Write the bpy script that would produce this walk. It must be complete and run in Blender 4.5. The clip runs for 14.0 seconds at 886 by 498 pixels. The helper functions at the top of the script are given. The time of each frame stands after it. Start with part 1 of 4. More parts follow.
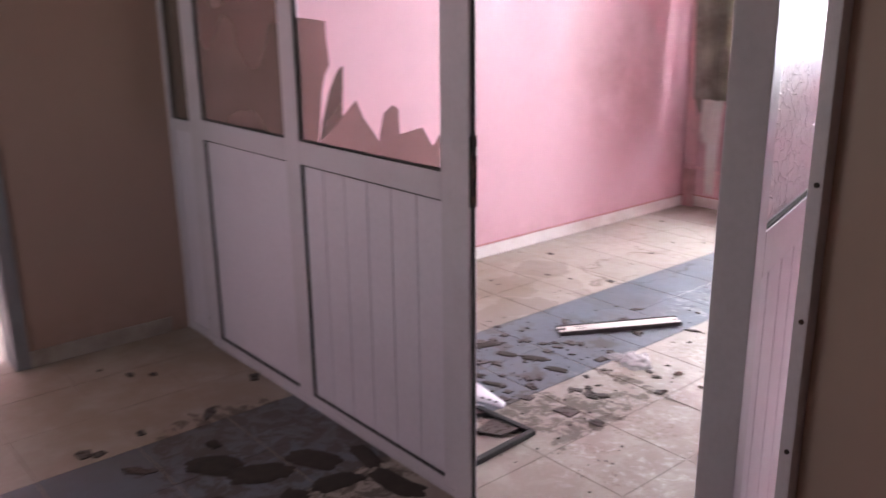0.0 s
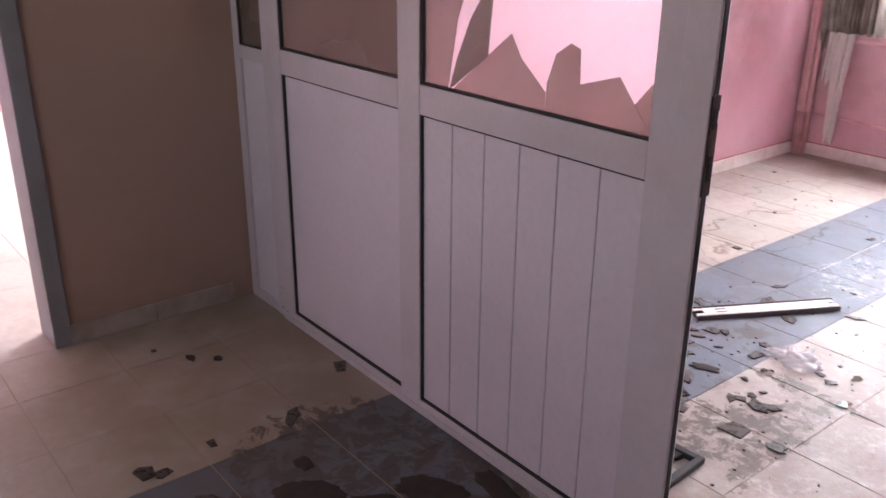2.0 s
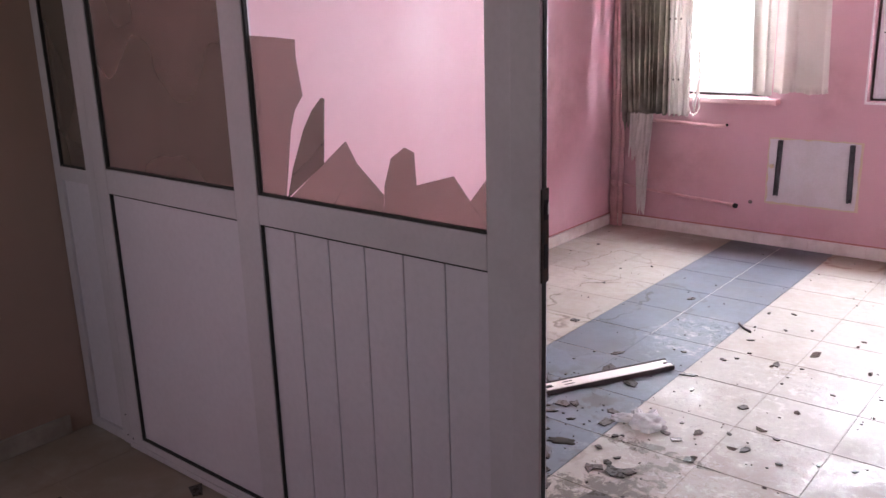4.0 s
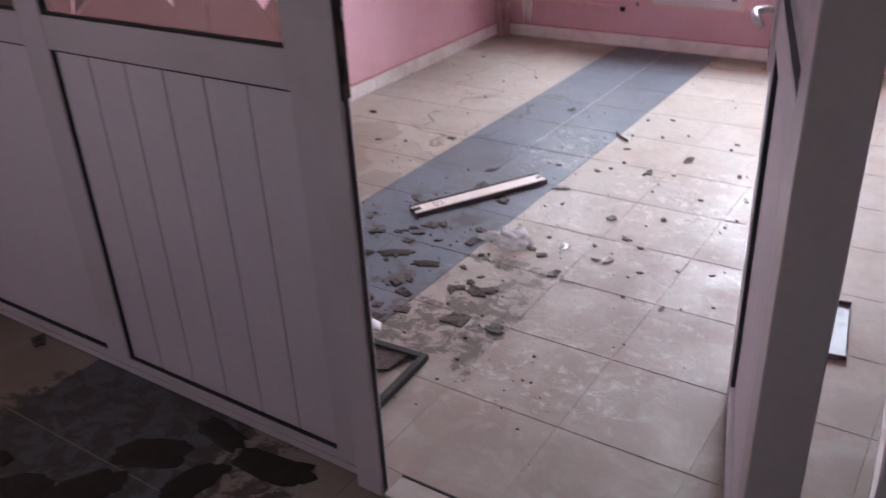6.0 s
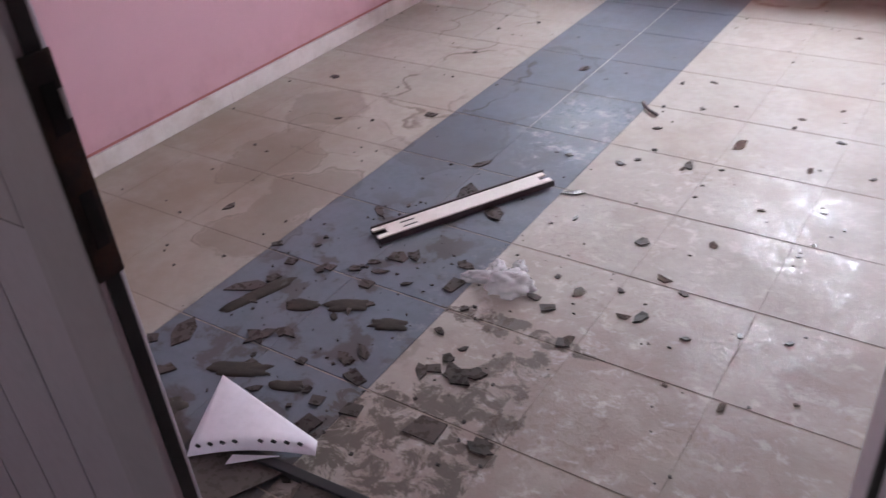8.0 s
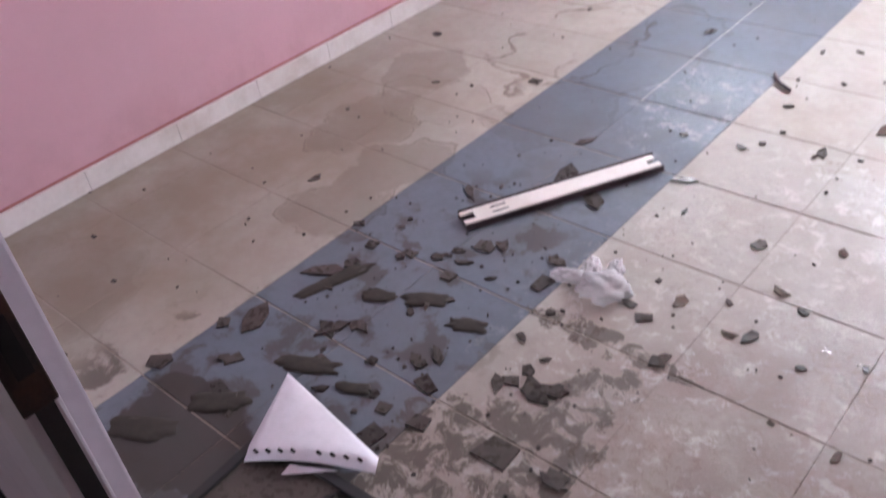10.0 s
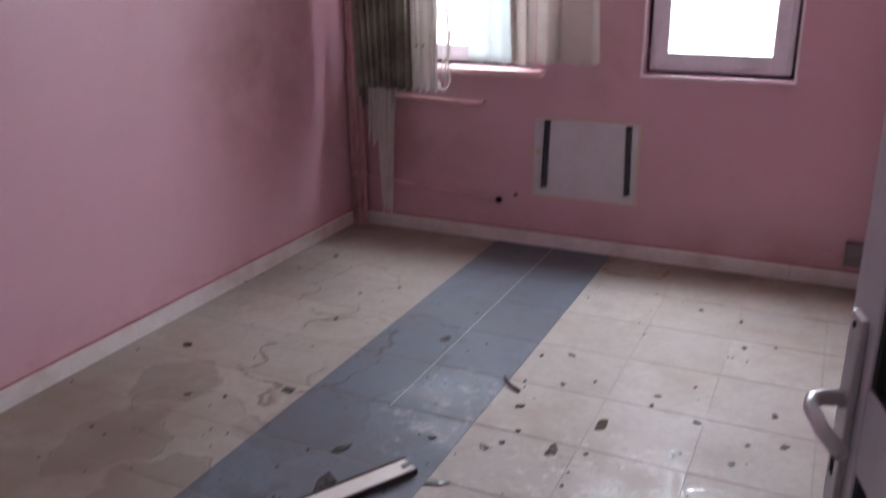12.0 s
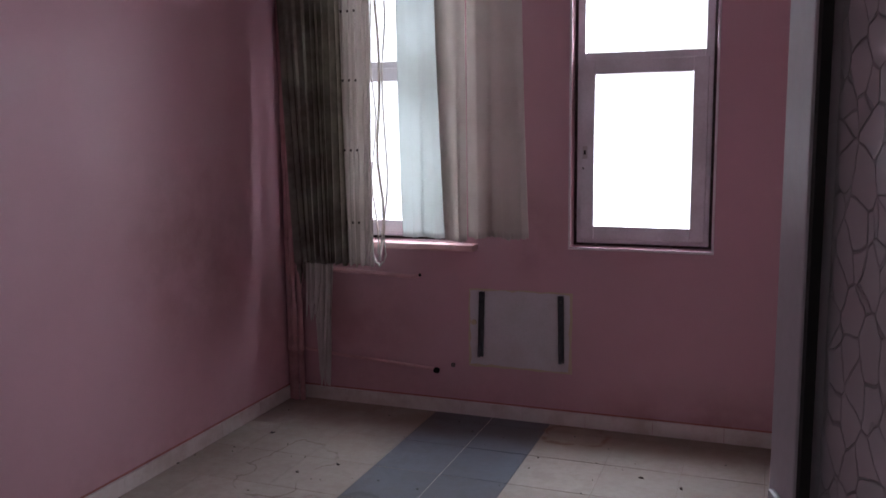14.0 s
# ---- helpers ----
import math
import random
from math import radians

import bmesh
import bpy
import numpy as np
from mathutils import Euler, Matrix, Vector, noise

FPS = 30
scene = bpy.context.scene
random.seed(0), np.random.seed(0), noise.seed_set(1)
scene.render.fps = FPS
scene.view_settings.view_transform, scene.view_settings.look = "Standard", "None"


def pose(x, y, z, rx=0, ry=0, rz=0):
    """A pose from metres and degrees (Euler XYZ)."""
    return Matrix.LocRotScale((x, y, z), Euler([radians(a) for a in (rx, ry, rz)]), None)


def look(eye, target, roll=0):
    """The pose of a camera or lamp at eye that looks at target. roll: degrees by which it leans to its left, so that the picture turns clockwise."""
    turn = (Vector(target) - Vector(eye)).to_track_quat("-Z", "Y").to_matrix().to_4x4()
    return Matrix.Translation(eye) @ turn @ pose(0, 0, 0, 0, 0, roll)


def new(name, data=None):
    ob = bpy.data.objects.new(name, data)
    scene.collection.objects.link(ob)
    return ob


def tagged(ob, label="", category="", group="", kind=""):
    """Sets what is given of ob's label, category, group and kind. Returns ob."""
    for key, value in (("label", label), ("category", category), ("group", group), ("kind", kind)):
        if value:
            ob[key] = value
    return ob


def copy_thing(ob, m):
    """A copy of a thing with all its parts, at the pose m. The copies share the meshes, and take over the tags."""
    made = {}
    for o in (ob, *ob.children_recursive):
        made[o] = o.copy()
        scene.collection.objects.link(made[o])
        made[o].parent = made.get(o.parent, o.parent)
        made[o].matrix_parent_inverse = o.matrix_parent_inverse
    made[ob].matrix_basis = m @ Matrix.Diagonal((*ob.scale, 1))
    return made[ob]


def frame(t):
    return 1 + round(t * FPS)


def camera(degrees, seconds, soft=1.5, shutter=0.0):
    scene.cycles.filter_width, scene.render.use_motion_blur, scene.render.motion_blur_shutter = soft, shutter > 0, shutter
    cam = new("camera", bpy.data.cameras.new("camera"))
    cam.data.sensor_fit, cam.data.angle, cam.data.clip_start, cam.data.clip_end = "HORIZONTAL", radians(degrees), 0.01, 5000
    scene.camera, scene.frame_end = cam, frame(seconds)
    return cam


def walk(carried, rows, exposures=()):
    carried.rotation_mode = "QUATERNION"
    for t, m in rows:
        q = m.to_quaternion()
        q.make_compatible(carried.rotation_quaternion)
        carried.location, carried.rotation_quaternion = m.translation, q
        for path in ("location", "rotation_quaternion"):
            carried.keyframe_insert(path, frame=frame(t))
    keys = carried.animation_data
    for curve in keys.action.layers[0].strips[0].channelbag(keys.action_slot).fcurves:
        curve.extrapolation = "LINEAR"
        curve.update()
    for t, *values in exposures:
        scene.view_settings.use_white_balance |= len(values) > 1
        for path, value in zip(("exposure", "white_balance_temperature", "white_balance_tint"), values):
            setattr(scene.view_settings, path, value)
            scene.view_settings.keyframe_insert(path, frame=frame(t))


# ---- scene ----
cam = camera(54.7, 14.0, soft=1.5, shutter=0.5)

PATH = [
    (0, (3.701, -1.541, 1.483), (2.234, -0.303, 0.923), -0.7),
    (0.5, (3.41, -1.542, 1.498), (2.139, -0.117, 0.906), -0.2),
    (1, (3.229, -1.452, 1.472), (1.923, -0.084, 0.822), 0.6),
    (1.5, (3.037, -1.363, 1.462), (1.52, -0.249, 0.785), -1.1),
    (2, (2.94, -1.397, 1.445), (1.493, -0.227, 0.712), 0.5),
    (2.5, (2.911, -1.419, 1.463), (1.571, -0.1, 0.78), -0.7),
    (2.7, (2.912, -1.428, 1.472), (1.6, -0.058, 0.839), -0.6),
    (4.8, (2.964, -1.427, 1.481), (1.763, 0.079, 0.944), -1.6),
    (5, (2.97, -1.434, 1.473), (1.794, 0.073, 0.884), -1.7),
    (5.5, (2.979, -1.41, 1.446), (1.911, 0.09, 0.666), -1.9),
    (6, (3.024, -1.171, 1.417), (2.017, 0.285, 0.486), -3.0),
    (6.5, (2.997, -1.0, 1.388), (2.076, 0.454, 0.369), -2.8),
    (7, (2.802, -0.778, 1.386), (1.992, 0.76, 0.397), -1.4),
    (7.5, (2.694, -0.604, 1.357), (1.898, 0.917, 0.33), -2.4),
    (7.7, (2.645, -0.493, 1.335), (1.775, 0.964, 0.276), -3.7),
    (9.8, (2.551, -0.114, 1.340), (1.418, 0.957, 0.088), -9.3),
    (10, (2.538, -0.124, 1.342), (1.392, 0.988, 0.139), -8.2),
    (10.5, (2.530, -0.155, 1.366), (1.407, 1.072, 0.255), -4.9),
    (11, (2.524, -0.189, 1.393), (1.514, 1.218, 0.391), -1.7),
    (11.5, (2.539, -0.2, 1.432), (1.639, 1.36, 0.561), -1.4),
    (12, (2.543, -0.205, 1.453), (1.745, 1.509, 0.798), -0.4),
    (12.5, (2.562, -0.236, 1.495), (1.833, 1.567, 1.028), -0.6),
    (13, (2.573, -0.251, 1.491), (1.882, 1.604, 1.201), -0.7),
    (13.5, (2.576, -0.24, 1.515), (1.879, 1.617, 1.258), -0.8),
    (14, (2.568, -0.24, 1.499), (1.869, 1.612, 1.215), -0.7),
]
walk(cam, [(t, look(eye, target, roll)) for t, eye, target, roll in PATH], [(0, 0.92, 6700, 19), (0.5, 0.55, 6700, 19), (1, 0.4, 6700, 19), (1.5, 0.95, 6700, 19), (2, 1.1, 6700, 19), (2.5, 1.0, 6700, 19), (5, 0.2, 6500, 18), (6.5, 0.12, 6400, 18), (7.5, -0.18, 6400, 18), (10, 0.3, 6400, 18), (10.5, 0.05, 6400, 18), (11, -0.1, 6400, 18), (11.5, -0.45, 6400, 18), (12, -0.8, 6400, 18), (12.5, -0.65, 6400, 18), (13, -1.1, 6400, 18), (13.5, -1.65, 6400, 18), (14, -1.85, 6400, 18)])

# ---- world and light ----
world = bpy.data.worlds.new("overcast_sky")
scene.world = world
world.use_nodes = True
wn = world.node_tree
sky = wn.nodes.new("ShaderNodeTexSky")
sky.sky_type, sky.sun_disc = "NISHITA", False
sky.sun_elevation, sky.sun_rotation = radians(40), radians(20)
wn.links.new(sky.outputs[0], wn.nodes["Background"].inputs[0])
wn.nodes["Background"].inputs[1].default_value = 0.12

sun = new("sun", bpy.data.lights.new("sun", "SUN"))
sun.data.energy, sun.data.angle, sun.data.color = 0.8, radians(20), (1, 0.96, 0.9)
sun.matrix_world = look((2, 9, 9), (1.5, 3, 0))


def window_light(name, x, y, z, w, h, aim, watts, colour=(0.83, 0.91, 1.0)):
    """Area light standing in an opening: the windows' sky and the corridor's added fill."""
    ob = new(name, bpy.data.lights.new(name, "AREA"))
    ob.data.shape, ob.data.size, ob.data.size_y = "RECTANGLE", w, h
    ob.data.energy, ob.data.color = watts, colour
    ob.matrix_world = look((x, y, z), (x + aim[0], y + aim[1], z + aim[2]))
    return ob


WALL_Y = 3.85      # inner face of the window wall
WEST_X = 0.112     # inner face of the room's west wall
EAST_X = 3.03      # inner face of the room's east wall
TOP = 2.70         # ceiling
W1, W2 = (0.49, 1.14), (1.69, 2.345)
SILL, HEAD = 0.91, 2.28

# each window's sky: an upper and a lower pane of light standing in its opening, facing down as an overcast sky does
for name, span in (("sky_light_a", W1), ("sky_light_b", W2)):
    for z in (1.30, 1.92):
        window_light(name, sum(span) / 2, WALL_Y + 0.33, z, 0.62, 0.56, (0, -1, -0.9), 75)
window_light("sky_light_c", -2.3, 2.3, 1.6, 2.4, 1.4, (0, -1, -0.3), 260)
# added warm fill for the corridor, in an unseen opening
window_light("corridor_fill", 1.2, -2.88, 1.6, 1.3, 1.3, (0, 1, 0), 5.4, (1.0, 0.92, 0.88))

# ---- materials ----


class Nodes:
    """A principled material and the few node idioms used below."""

    def __init__(self, name, rough=0.6, metal=0.0):
        self.m = bpy.data.materials.new(name)
        self.m.use_nodes = True
        self.t = self.m.node_tree
        self.b = self.t.nodes["Principled BSDF"]
        self.b.inputs["Roughness"].default_value = rough
        self.b.inputs["Metallic"].default_value = metal
        self.pos = self.t.nodes.new("ShaderNodeNewGeometry").outputs["Position"]

    def put(self, where, value):
        if hasattr(value, "is_output"):
            self.t.links.new(value, where)
        elif isinstance(value, (tuple, list)):
            where.default_value = (*value, 1) if len(value) == 3 and len(where.default_value) == 4 else value
        else:
            where.default_value = value

    def noise(self, scale, detail=4, rough=0.55, vector=None, distort=0.0):
        n = self.t.nodes.new("ShaderNodeTexNoise")
        n.inputs["Scale"].default_value, n.inputs["Detail"].default_value = scale, detail
        n.inputs["Roughness"].default_value, n.inputs["Distortion"].default_value = rough, distort
        self.t.links.new(vector or self.pos, n.inputs["Vector"])
        return n.outputs[0]

    def ramp(self, value, lo, hi, a=0.0, b=1.0):
        n = self.t.nodes.new("ShaderNodeMapRange")
        n.interpolation_type = "SMOOTHSTEP"
        for i, v in enumerate((value, lo, hi, a, b)):
            self.put(n.inputs[i], v)
        return n.outputs[0]

    def math(self, op, a, b=0.0):
        n = self.t.nodes.new("ShaderNodeMath")
        n.operation, n.use_clamp = op, False
        self.put(n.inputs[0], a)
        self.put(n.inputs[1], b)
        return n.outputs[0]

    def mix(self, f, a, b):
        n = self.t.nodes.new("ShaderNodeMix")
        n.data_type = "RGBA"
        self.put(n.inputs[0], f)
        self.put(n.inputs[6], a)
        self.put(n.inputs[7], b)
        return n.outputs[2]

    def near(self, centre, sx, sy, sz=1000.0, vector=None):
        """1 at the centre of an ellipsoid of these half axes, 0 at its edge."""
        s = self.t.nodes.new("ShaderNodeVectorMath")
        s.operation = "SUBTRACT"
        self.t.links.new(vector or self.pos, s.inputs[0])
        s.inputs[1].default_value = centre
        d = self.t.nodes.new("ShaderNodeVectorMath")
        d.operation = "DIVIDE"
        self.t.links.new(s.outputs[0], d.inputs[0])
        d.inputs[1].default_value = (sx, sy, sz)
        n = self.t.nodes.new("ShaderNodeVectorMath")
        n.operation = "LENGTH"
        self.t.links.new(d.outputs[0], n.inputs[0])
        return self.ramp(n.outputs["Value"], 1.0, 0.0)

    def warped(self, scale, amount):
        """The position shaken by noise, for uneven outlines."""
        n = self.t.nodes.new("ShaderNodeTexNoise")
        n.inputs["Scale"].default_value, n.inputs["Detail"].default_value = scale, 5
        self.t.links.new(self.pos, n.inputs["Vector"])
        c = self.t.nodes.new("ShaderNodeVectorMath")
        c.operation = "SUBTRACT"
        self.t.links.new(n.outputs["Color"], c.inputs[0])
        c.inputs[1].default_value = (0.5, 0.5, 0.5)
        k = self.t.nodes.new("ShaderNodeVectorMath")
        k.operation = "SCALE"
        k.inputs["Scale"].default_value = amount
        self.t.links.new(c.outputs[0], k.inputs[0])
        a = self.t.nodes.new("ShaderNodeVectorMath")
        a.operation = "ADD"
        self.t.links.new(self.pos, a.inputs[0])
        self.t.links.new(k.outputs[0], a.inputs[1])
        return a.outputs[0]

    def random(self):
        return self.t.nodes.new("ShaderNodeObjectInfo").outputs["Random"]

    def axis(self, i):
        n = self.t.nodes.new("ShaderNodeSeparateXYZ")
        self.t.links.new(self.pos, n.inputs[0])
        return n.outputs[i]

    def colour(self, c):
        self.put(self.b.inputs["Base Color"], c)
        return self

    def rough(self, r):
        self.put(self.b.inputs["Roughness"], r)
        return self

    def bump(self, h, strength=0.2, distance=0.01):
        n = self.t.nodes.new("ShaderNodeBump")
        n.inputs["Strength"].default_value, n.inputs["Distance"].default_value = strength, distance
        self.t.links.new(h, n.inputs["Height"])
        self.t.links.new(n.outputs[0], self.b.inputs["Normal"])
        return self


def worn(name, c, c2, scale=3.0, fine=60.0, rough=0.6, metal=0.0, bump=0.1, amount=0.7):
    """Paint, plastic or metal with broad stains and a fine grain."""
    n = Nodes(name, rough, metal)
    broad = n.ramp(n.noise(scale, 5, 0.6), 0.42, 0.72, 0, amount)
    grain = n.noise(fine, 3)
    base = n.mix(broad, c, c2)
    n.colour(n.mix(n.ramp(grain, 0.3, 0.8, 0, 0.22), base, tuple(v * 0.7 for v in c)))
    n.rough(n.ramp(broad, 0, 1, rough, min(1, rough + 0.2)))
    return n.bump(grain, bump, 0.003).m


def wall_paint(name, c, dirty, smudges=()):
    n = Nodes(name, 0.55)
    broad = n.ramp(n.noise(1.3, 6, 0.6), 0.45, 0.75, 0, 0.35)
    mottled = n.ramp(n.noise(9, 4), 0.4, 0.8, 0, 0.16)
    base = n.mix(broad, c, tuple(a * 0.75 + b * 0.25 for a, b in zip(c, dirty)))
    base = n.mix(mottled, base, tuple(v * 0.85 for v in c))
    low = n.math("MULTIPLY", n.ramp(n.axis(2), 0.35, 0.0), n.ramp(n.noise(5, 5, 0.7), 0.35, 0.7, 0, 0.28))
    base = n.mix(low, base, dirty)
    for centre, s, k in smudges:
        f = n.math("MULTIPLY", n.near(centre, *s), n.ramp(n.noise(4, 5, 0.65), 0.25, 0.7, 0, k))
        base = n.mix(f, base, dirty)
    n.colour(base)
    n.rough(n.ramp(n.noise(3, 3), 0.3, 0.7, 0.42, 0.62))
    h = n.math("ADD", n.noise(7, 3), n.math("MULTIPLY", n.noise(140, 2), 0.25))
    return n.bump(h, 0.22, 0.006).m


PINK, BEIGE = (0.645, 0.390, 0.440), (0.40, 0.285, 0.235)
pink = wall_paint("pink_wall_paint", PINK, (0.30, 0.15, 0.11),
                  (((0.1, 3.05, 0.95), (0.6, 0.75, 0.75), 0.5), ((0.1, 3.75, 0.5), (0.5, 0.35, 0.6), 0.35),
                   ((0.55, 3.85, 0.45), (0.6, 0.5, 0.5), 0.4), ((1.5, 3.85, 0.95), (0.2, 0.3, 0.4), 0.4),
                   ((2.4, 3.85, 0.05), (0.9, 0.4, 0.3), 0.5)))
beige_wall = wall_paint("beige_wall_paint", BEIGE, (0.20, 0.14, 0.10))
white_ceiling = wall_paint("ceiling_paint", (0.7, 0.68, 0.65), (0.4, 0.35, 0.3))


def floor_tile(name, c, c2, dirt, mud_colour):
    """Glazed tile under dried mud, water marks and wet patches."""
    n = Nodes(name, 0.5)
    n.b.inputs["Specular IOR Level"].default_value = 0.40
    base = n.mix(n.random(), c, c2)
    base = n.mix(n.ramp(n.noise(30, 6, 0.7), 0.40, 0.70, 0, 0.42), base, tuple(v * 0.70 for v in c))
    base = n.mix(n.ramp(n.noise(8, 6, 0.68, distort=0.3), 0.46, 0.64, 0, 0.42), base, tuple(a * 0.5 + b * 0.35 for a, b in zip(c, dirt)))
    base = n.mix(n.ramp(n.noise(2.6, 6, 0.6), 0.44, 0.70, 0, 0.45), base, dirt)
    soft = n.warped(4.5, 0.36)
    fine = n.warped(9.0, 0.16)
    # tan film of dried silt
    places = ((0.5, -0.45, 0), 1.1, 0.85), ((0.35, 1.0, 0), 0.85, 1.5), ((1.5, 3.85, 0), 2.4, 0.50)
    film = None
    for centre, sx, sy in places:
        f = n.near(centre, sx, sy)
        film = n.math("MAXIMUM", film, f) if film else f
    film = n.math("MULTIPLY", n.ramp(film, 0.0, 0.6), n.ramp(n.noise(3.5, 5, 0.6), 0.3, 0.65, 0.35, 0.9))
    base = n.mix(film, base, tuple(v * 0.82 for v in dirt))
    # mottled darker tone over the tiles round the doorway
    doorside_tone = n.math("MULTIPLY", n.ramp(n.near((2.35, 0.55, 0), 1.1, 1.25), 0.0, 0.5), n.ramp(n.noise(6, 8, 0.72, distort=0.5), 0.34, 0.60, 0.35, 0.95))
    base = n.mix(doorside_tone, base, tuple((a * 0.42 + b * 0.24) * k for a, b, k in zip(c, dirt, (1.06, 0.95, 0.98))))
    # dried puddles: a darker bed inside a thin dark rim
    for centre, sx, sy, bed, rim in (((0.60, 1.52, 0), 0.16, 0.20, 0.45, 0.5), ((0.86, 1.22, 0), 0.13, 0.26, 0.55, 0.6), ((0.50, 1.88, 0), 0.15, 0.17, 0.45, 0.1),
                                     ((0.86, 2.32, 0), 0.22, 0.34, 0.06, 0.8), ((0.62, 2.88, 0), 0.16, 0.30, 0.0, 0.6), ((1.12, 2.40, 0), 0.20, 0.42, 0.05, 0.45),
                                     ((1.08, 1.85, 0), 0.18, 0.22, 0.25, 0.35), ((0.72, 1.75, 0), 0.26, 0.14, 0.10, 0.5), ((0.45, 0.35, 0), 0.28, 0.30, 0.30, 0.2)):
        d = n.near(centre, sx * 1.6, sy * 1.6, vector=soft)
        inner = n.ramp(d, 0.30, 0.40, 0, bed * 0.8)
        edge = n.math("MULTIPLY", n.math("MULTIPLY", n.ramp(d, 0.265, 0.30), n.ramp(d, 0.36, 0.315)), n.math("MULTIPLY", n.ramp(n.noise(5, 3), 0.38, 0.55), rim))
        base = n.mix(n.math("MAXIMUM", inner, edge), base, tuple(v * 0.50 for v in dirt))
    # white glare painted into the trodden tiles, and the glaze polished through them
    painted_glare = n.noise(17, 8, 0.72, distort=0.4)
    trodden = n.math("MAXIMUM", n.near((2.10, 1.25, 0), 0.75, 1.35), n.near((1.45, 2.1, 0), 0.26, 0.42))
    worn_in = n.ramp(trodden, 0.0, 0.45)
    base = n.mix(n.math("MULTIPLY", n.ramp(painted_glare, 0.52, 0.64, 0, 0.32), worn_in), base, (0.74, 0.71, 0.68))
    # mud beside the doorway, along its joints, and in front of the partition
    mud = n.noise(15, 9, 0.74, distort=0.5)
    place = None
    for centre, sx, sy, k in (((1.74, 0.62, 0), 0.34, 0.32, 1.0), ((1.86, 0.86, 0), 0.16, 0.26, 1.0), ((1.80, 1.05, 0), 0.34, 0.055, 1.3), ((1.70, 0.70, 0), 0.22, 0.05, 1.2),
                              ((1.93, 0.62, 0), 0.06, 0.34, 1.2), ((1.40, -0.32, 0), 0.80, 0.60, 1.5), ((1.60, 0.40, 0), 0.30, 0.16, 1.1)):
        f = n.math("MULTIPLY", n.near(centre, sx, sy, vector=fine), k)
        place = n.math("MAXIMUM", place, f) if place else f
    level = n.math("SUBTRACT", 0.74, n.math("MULTIPLY", n.ramp(place, 0.0, 0.6), 0.28))
    wet = n.ramp(n.math("SUBTRACT", mud, level), -0.02, 0.07)
    # drying smears over the blue tiles by the rail and beside the sash
    smears = n.noise(8, 6, 0.6, distort=0.3)
    over = n.math("MAXIMUM", n.near((1.30, 0.95, 0), 0.42, 0.75), n.near((1.15, 0.36, 0), 0.48, 0.50))
    damp = n.math("MULTIPLY", n.ramp(smears, 0.52, 0.60), n.ramp(over, 0.0, 0.4, 0, 0.75))
    base = n.mix(damp, base, tuple(v * 0.8 for v in mud_colour))
    base = n.mix(n.math("MULTIPLY", wet, 0.88), base, mud_colour)
    pool = n.ramp(n.near((1.19, 0.33, 0), 0.29, 0.24, vector=fine), 0.30, 0.36)
    base = n.mix(n.math("MULTIPLY", pool, 0.92), base, (0.052, 0.042, 0.036))
    # a rusty ring left by something that stood under the window
    mark = n.near((1.75, 3.72, 0), 0.20, 0.17, vector=fine)
    ring = n.math("MULTIPLY", n.math("MULTIPLY", n.ramp(mark, 0.0, 0.10), n.ramp(mark, 0.36, 0.14)), n.ramp(n.noise(12, 4), 0.35, 0.55, 0, 0.8))
    base = n.mix(ring, base, (0.20, 0.11, 0.07))
    n.colour(base)
    polish = n.noise(52, 8, 0.70, distort=0.8)
    patch_at = n.ramp(n.noise(4.2, 4, 0.6), 0.42, 0.60)
    shine = n.math("MULTIPLY", n.math("MULTIPLY", n.ramp(polish, 0.51, 0.55), worn_in), patch_at)
    dull = n.ramp(n.noise(3, 3), 0.3, 0.7, 0.52, 0.66)
    n.rough(n.math("SUBTRACT", dull, n.math("ADD", n.math("MULTIPLY", shine, 0.45), n.math("MULTIPLY", damp, 0.12))))
    h = n.math("ADD", n.math("MULTIPLY", polish, n.math("ADD", 0.12, worn_in)), n.math("MULTIPLY", n.noise(55, 4), 0.15))
    return n.bump(n.math("ADD", h, n.math("MULTIPLY", wet, 0.5)), 0.35, 0.004).m


beige_tile = floor_tile("beige_floor_tile", (0.43, 0.393, 0.345), (0.39, 0.357, 0.312), (0.315, 0.245, 0.185), (0.095, 0.074, 0.058))
blue_tile = floor_tile("blue_floor_tile", (0.150, 0.170, 0.202), (0.128, 0.148, 0.180), (0.13, 0.122, 0.118), (0.085, 0.072, 0.062))
grout = worn("dirty_grout", (0.34, 0.285, 0.235), (0.19, 0.145, 0.115), 5, 80, 0.85)
pale_grout = worn("pale_grout", (0.66, 0.62, 0.56), (0.45, 0.4, 0.35), 5, 80, 0.8)

white_alu = worn("white_painted_aluminium", (0.58, 0.545, 0.585), (0.46, 0.425, 0.45), 2.2, 70, 0.38, 0.0, 0.05, 0.5)
white_panel = worn("white_plastic_panel", (0.66, 0.62, 0.68), (0.54, 0.50, 0.54), 1.6, 50, 0.42, 0.0, 0.05, 0.5)
grey_jamb = worn("grey_painted_steel", (0.26, 0.27, 0.29), (0.18, 0.18, 0.19), 3, 60, 0.5)
rubber = worn("black_rubber_gasket", (0.018, 0.017, 0.018), (0.05, 0.045, 0.04), 8, 90, 0.7)
rusty_steel = worn("dark_rusty_steel", (0.035, 0.028, 0.026), (0.11, 0.055, 0.035), 30, 160, 0.55, 0.6, 0.3)
bracket_steel = worn("dark_grey_steel", (0.10, 0.105, 0.115), (0.06, 0.05, 0.05), 20, 120, 0.5, 0.4)
baseboard_white = worn("dirty_white_skirting_tile", (0.76, 0.73, 0.70), (0.50, 0.42, 0.36), 5, 60, 0.4)
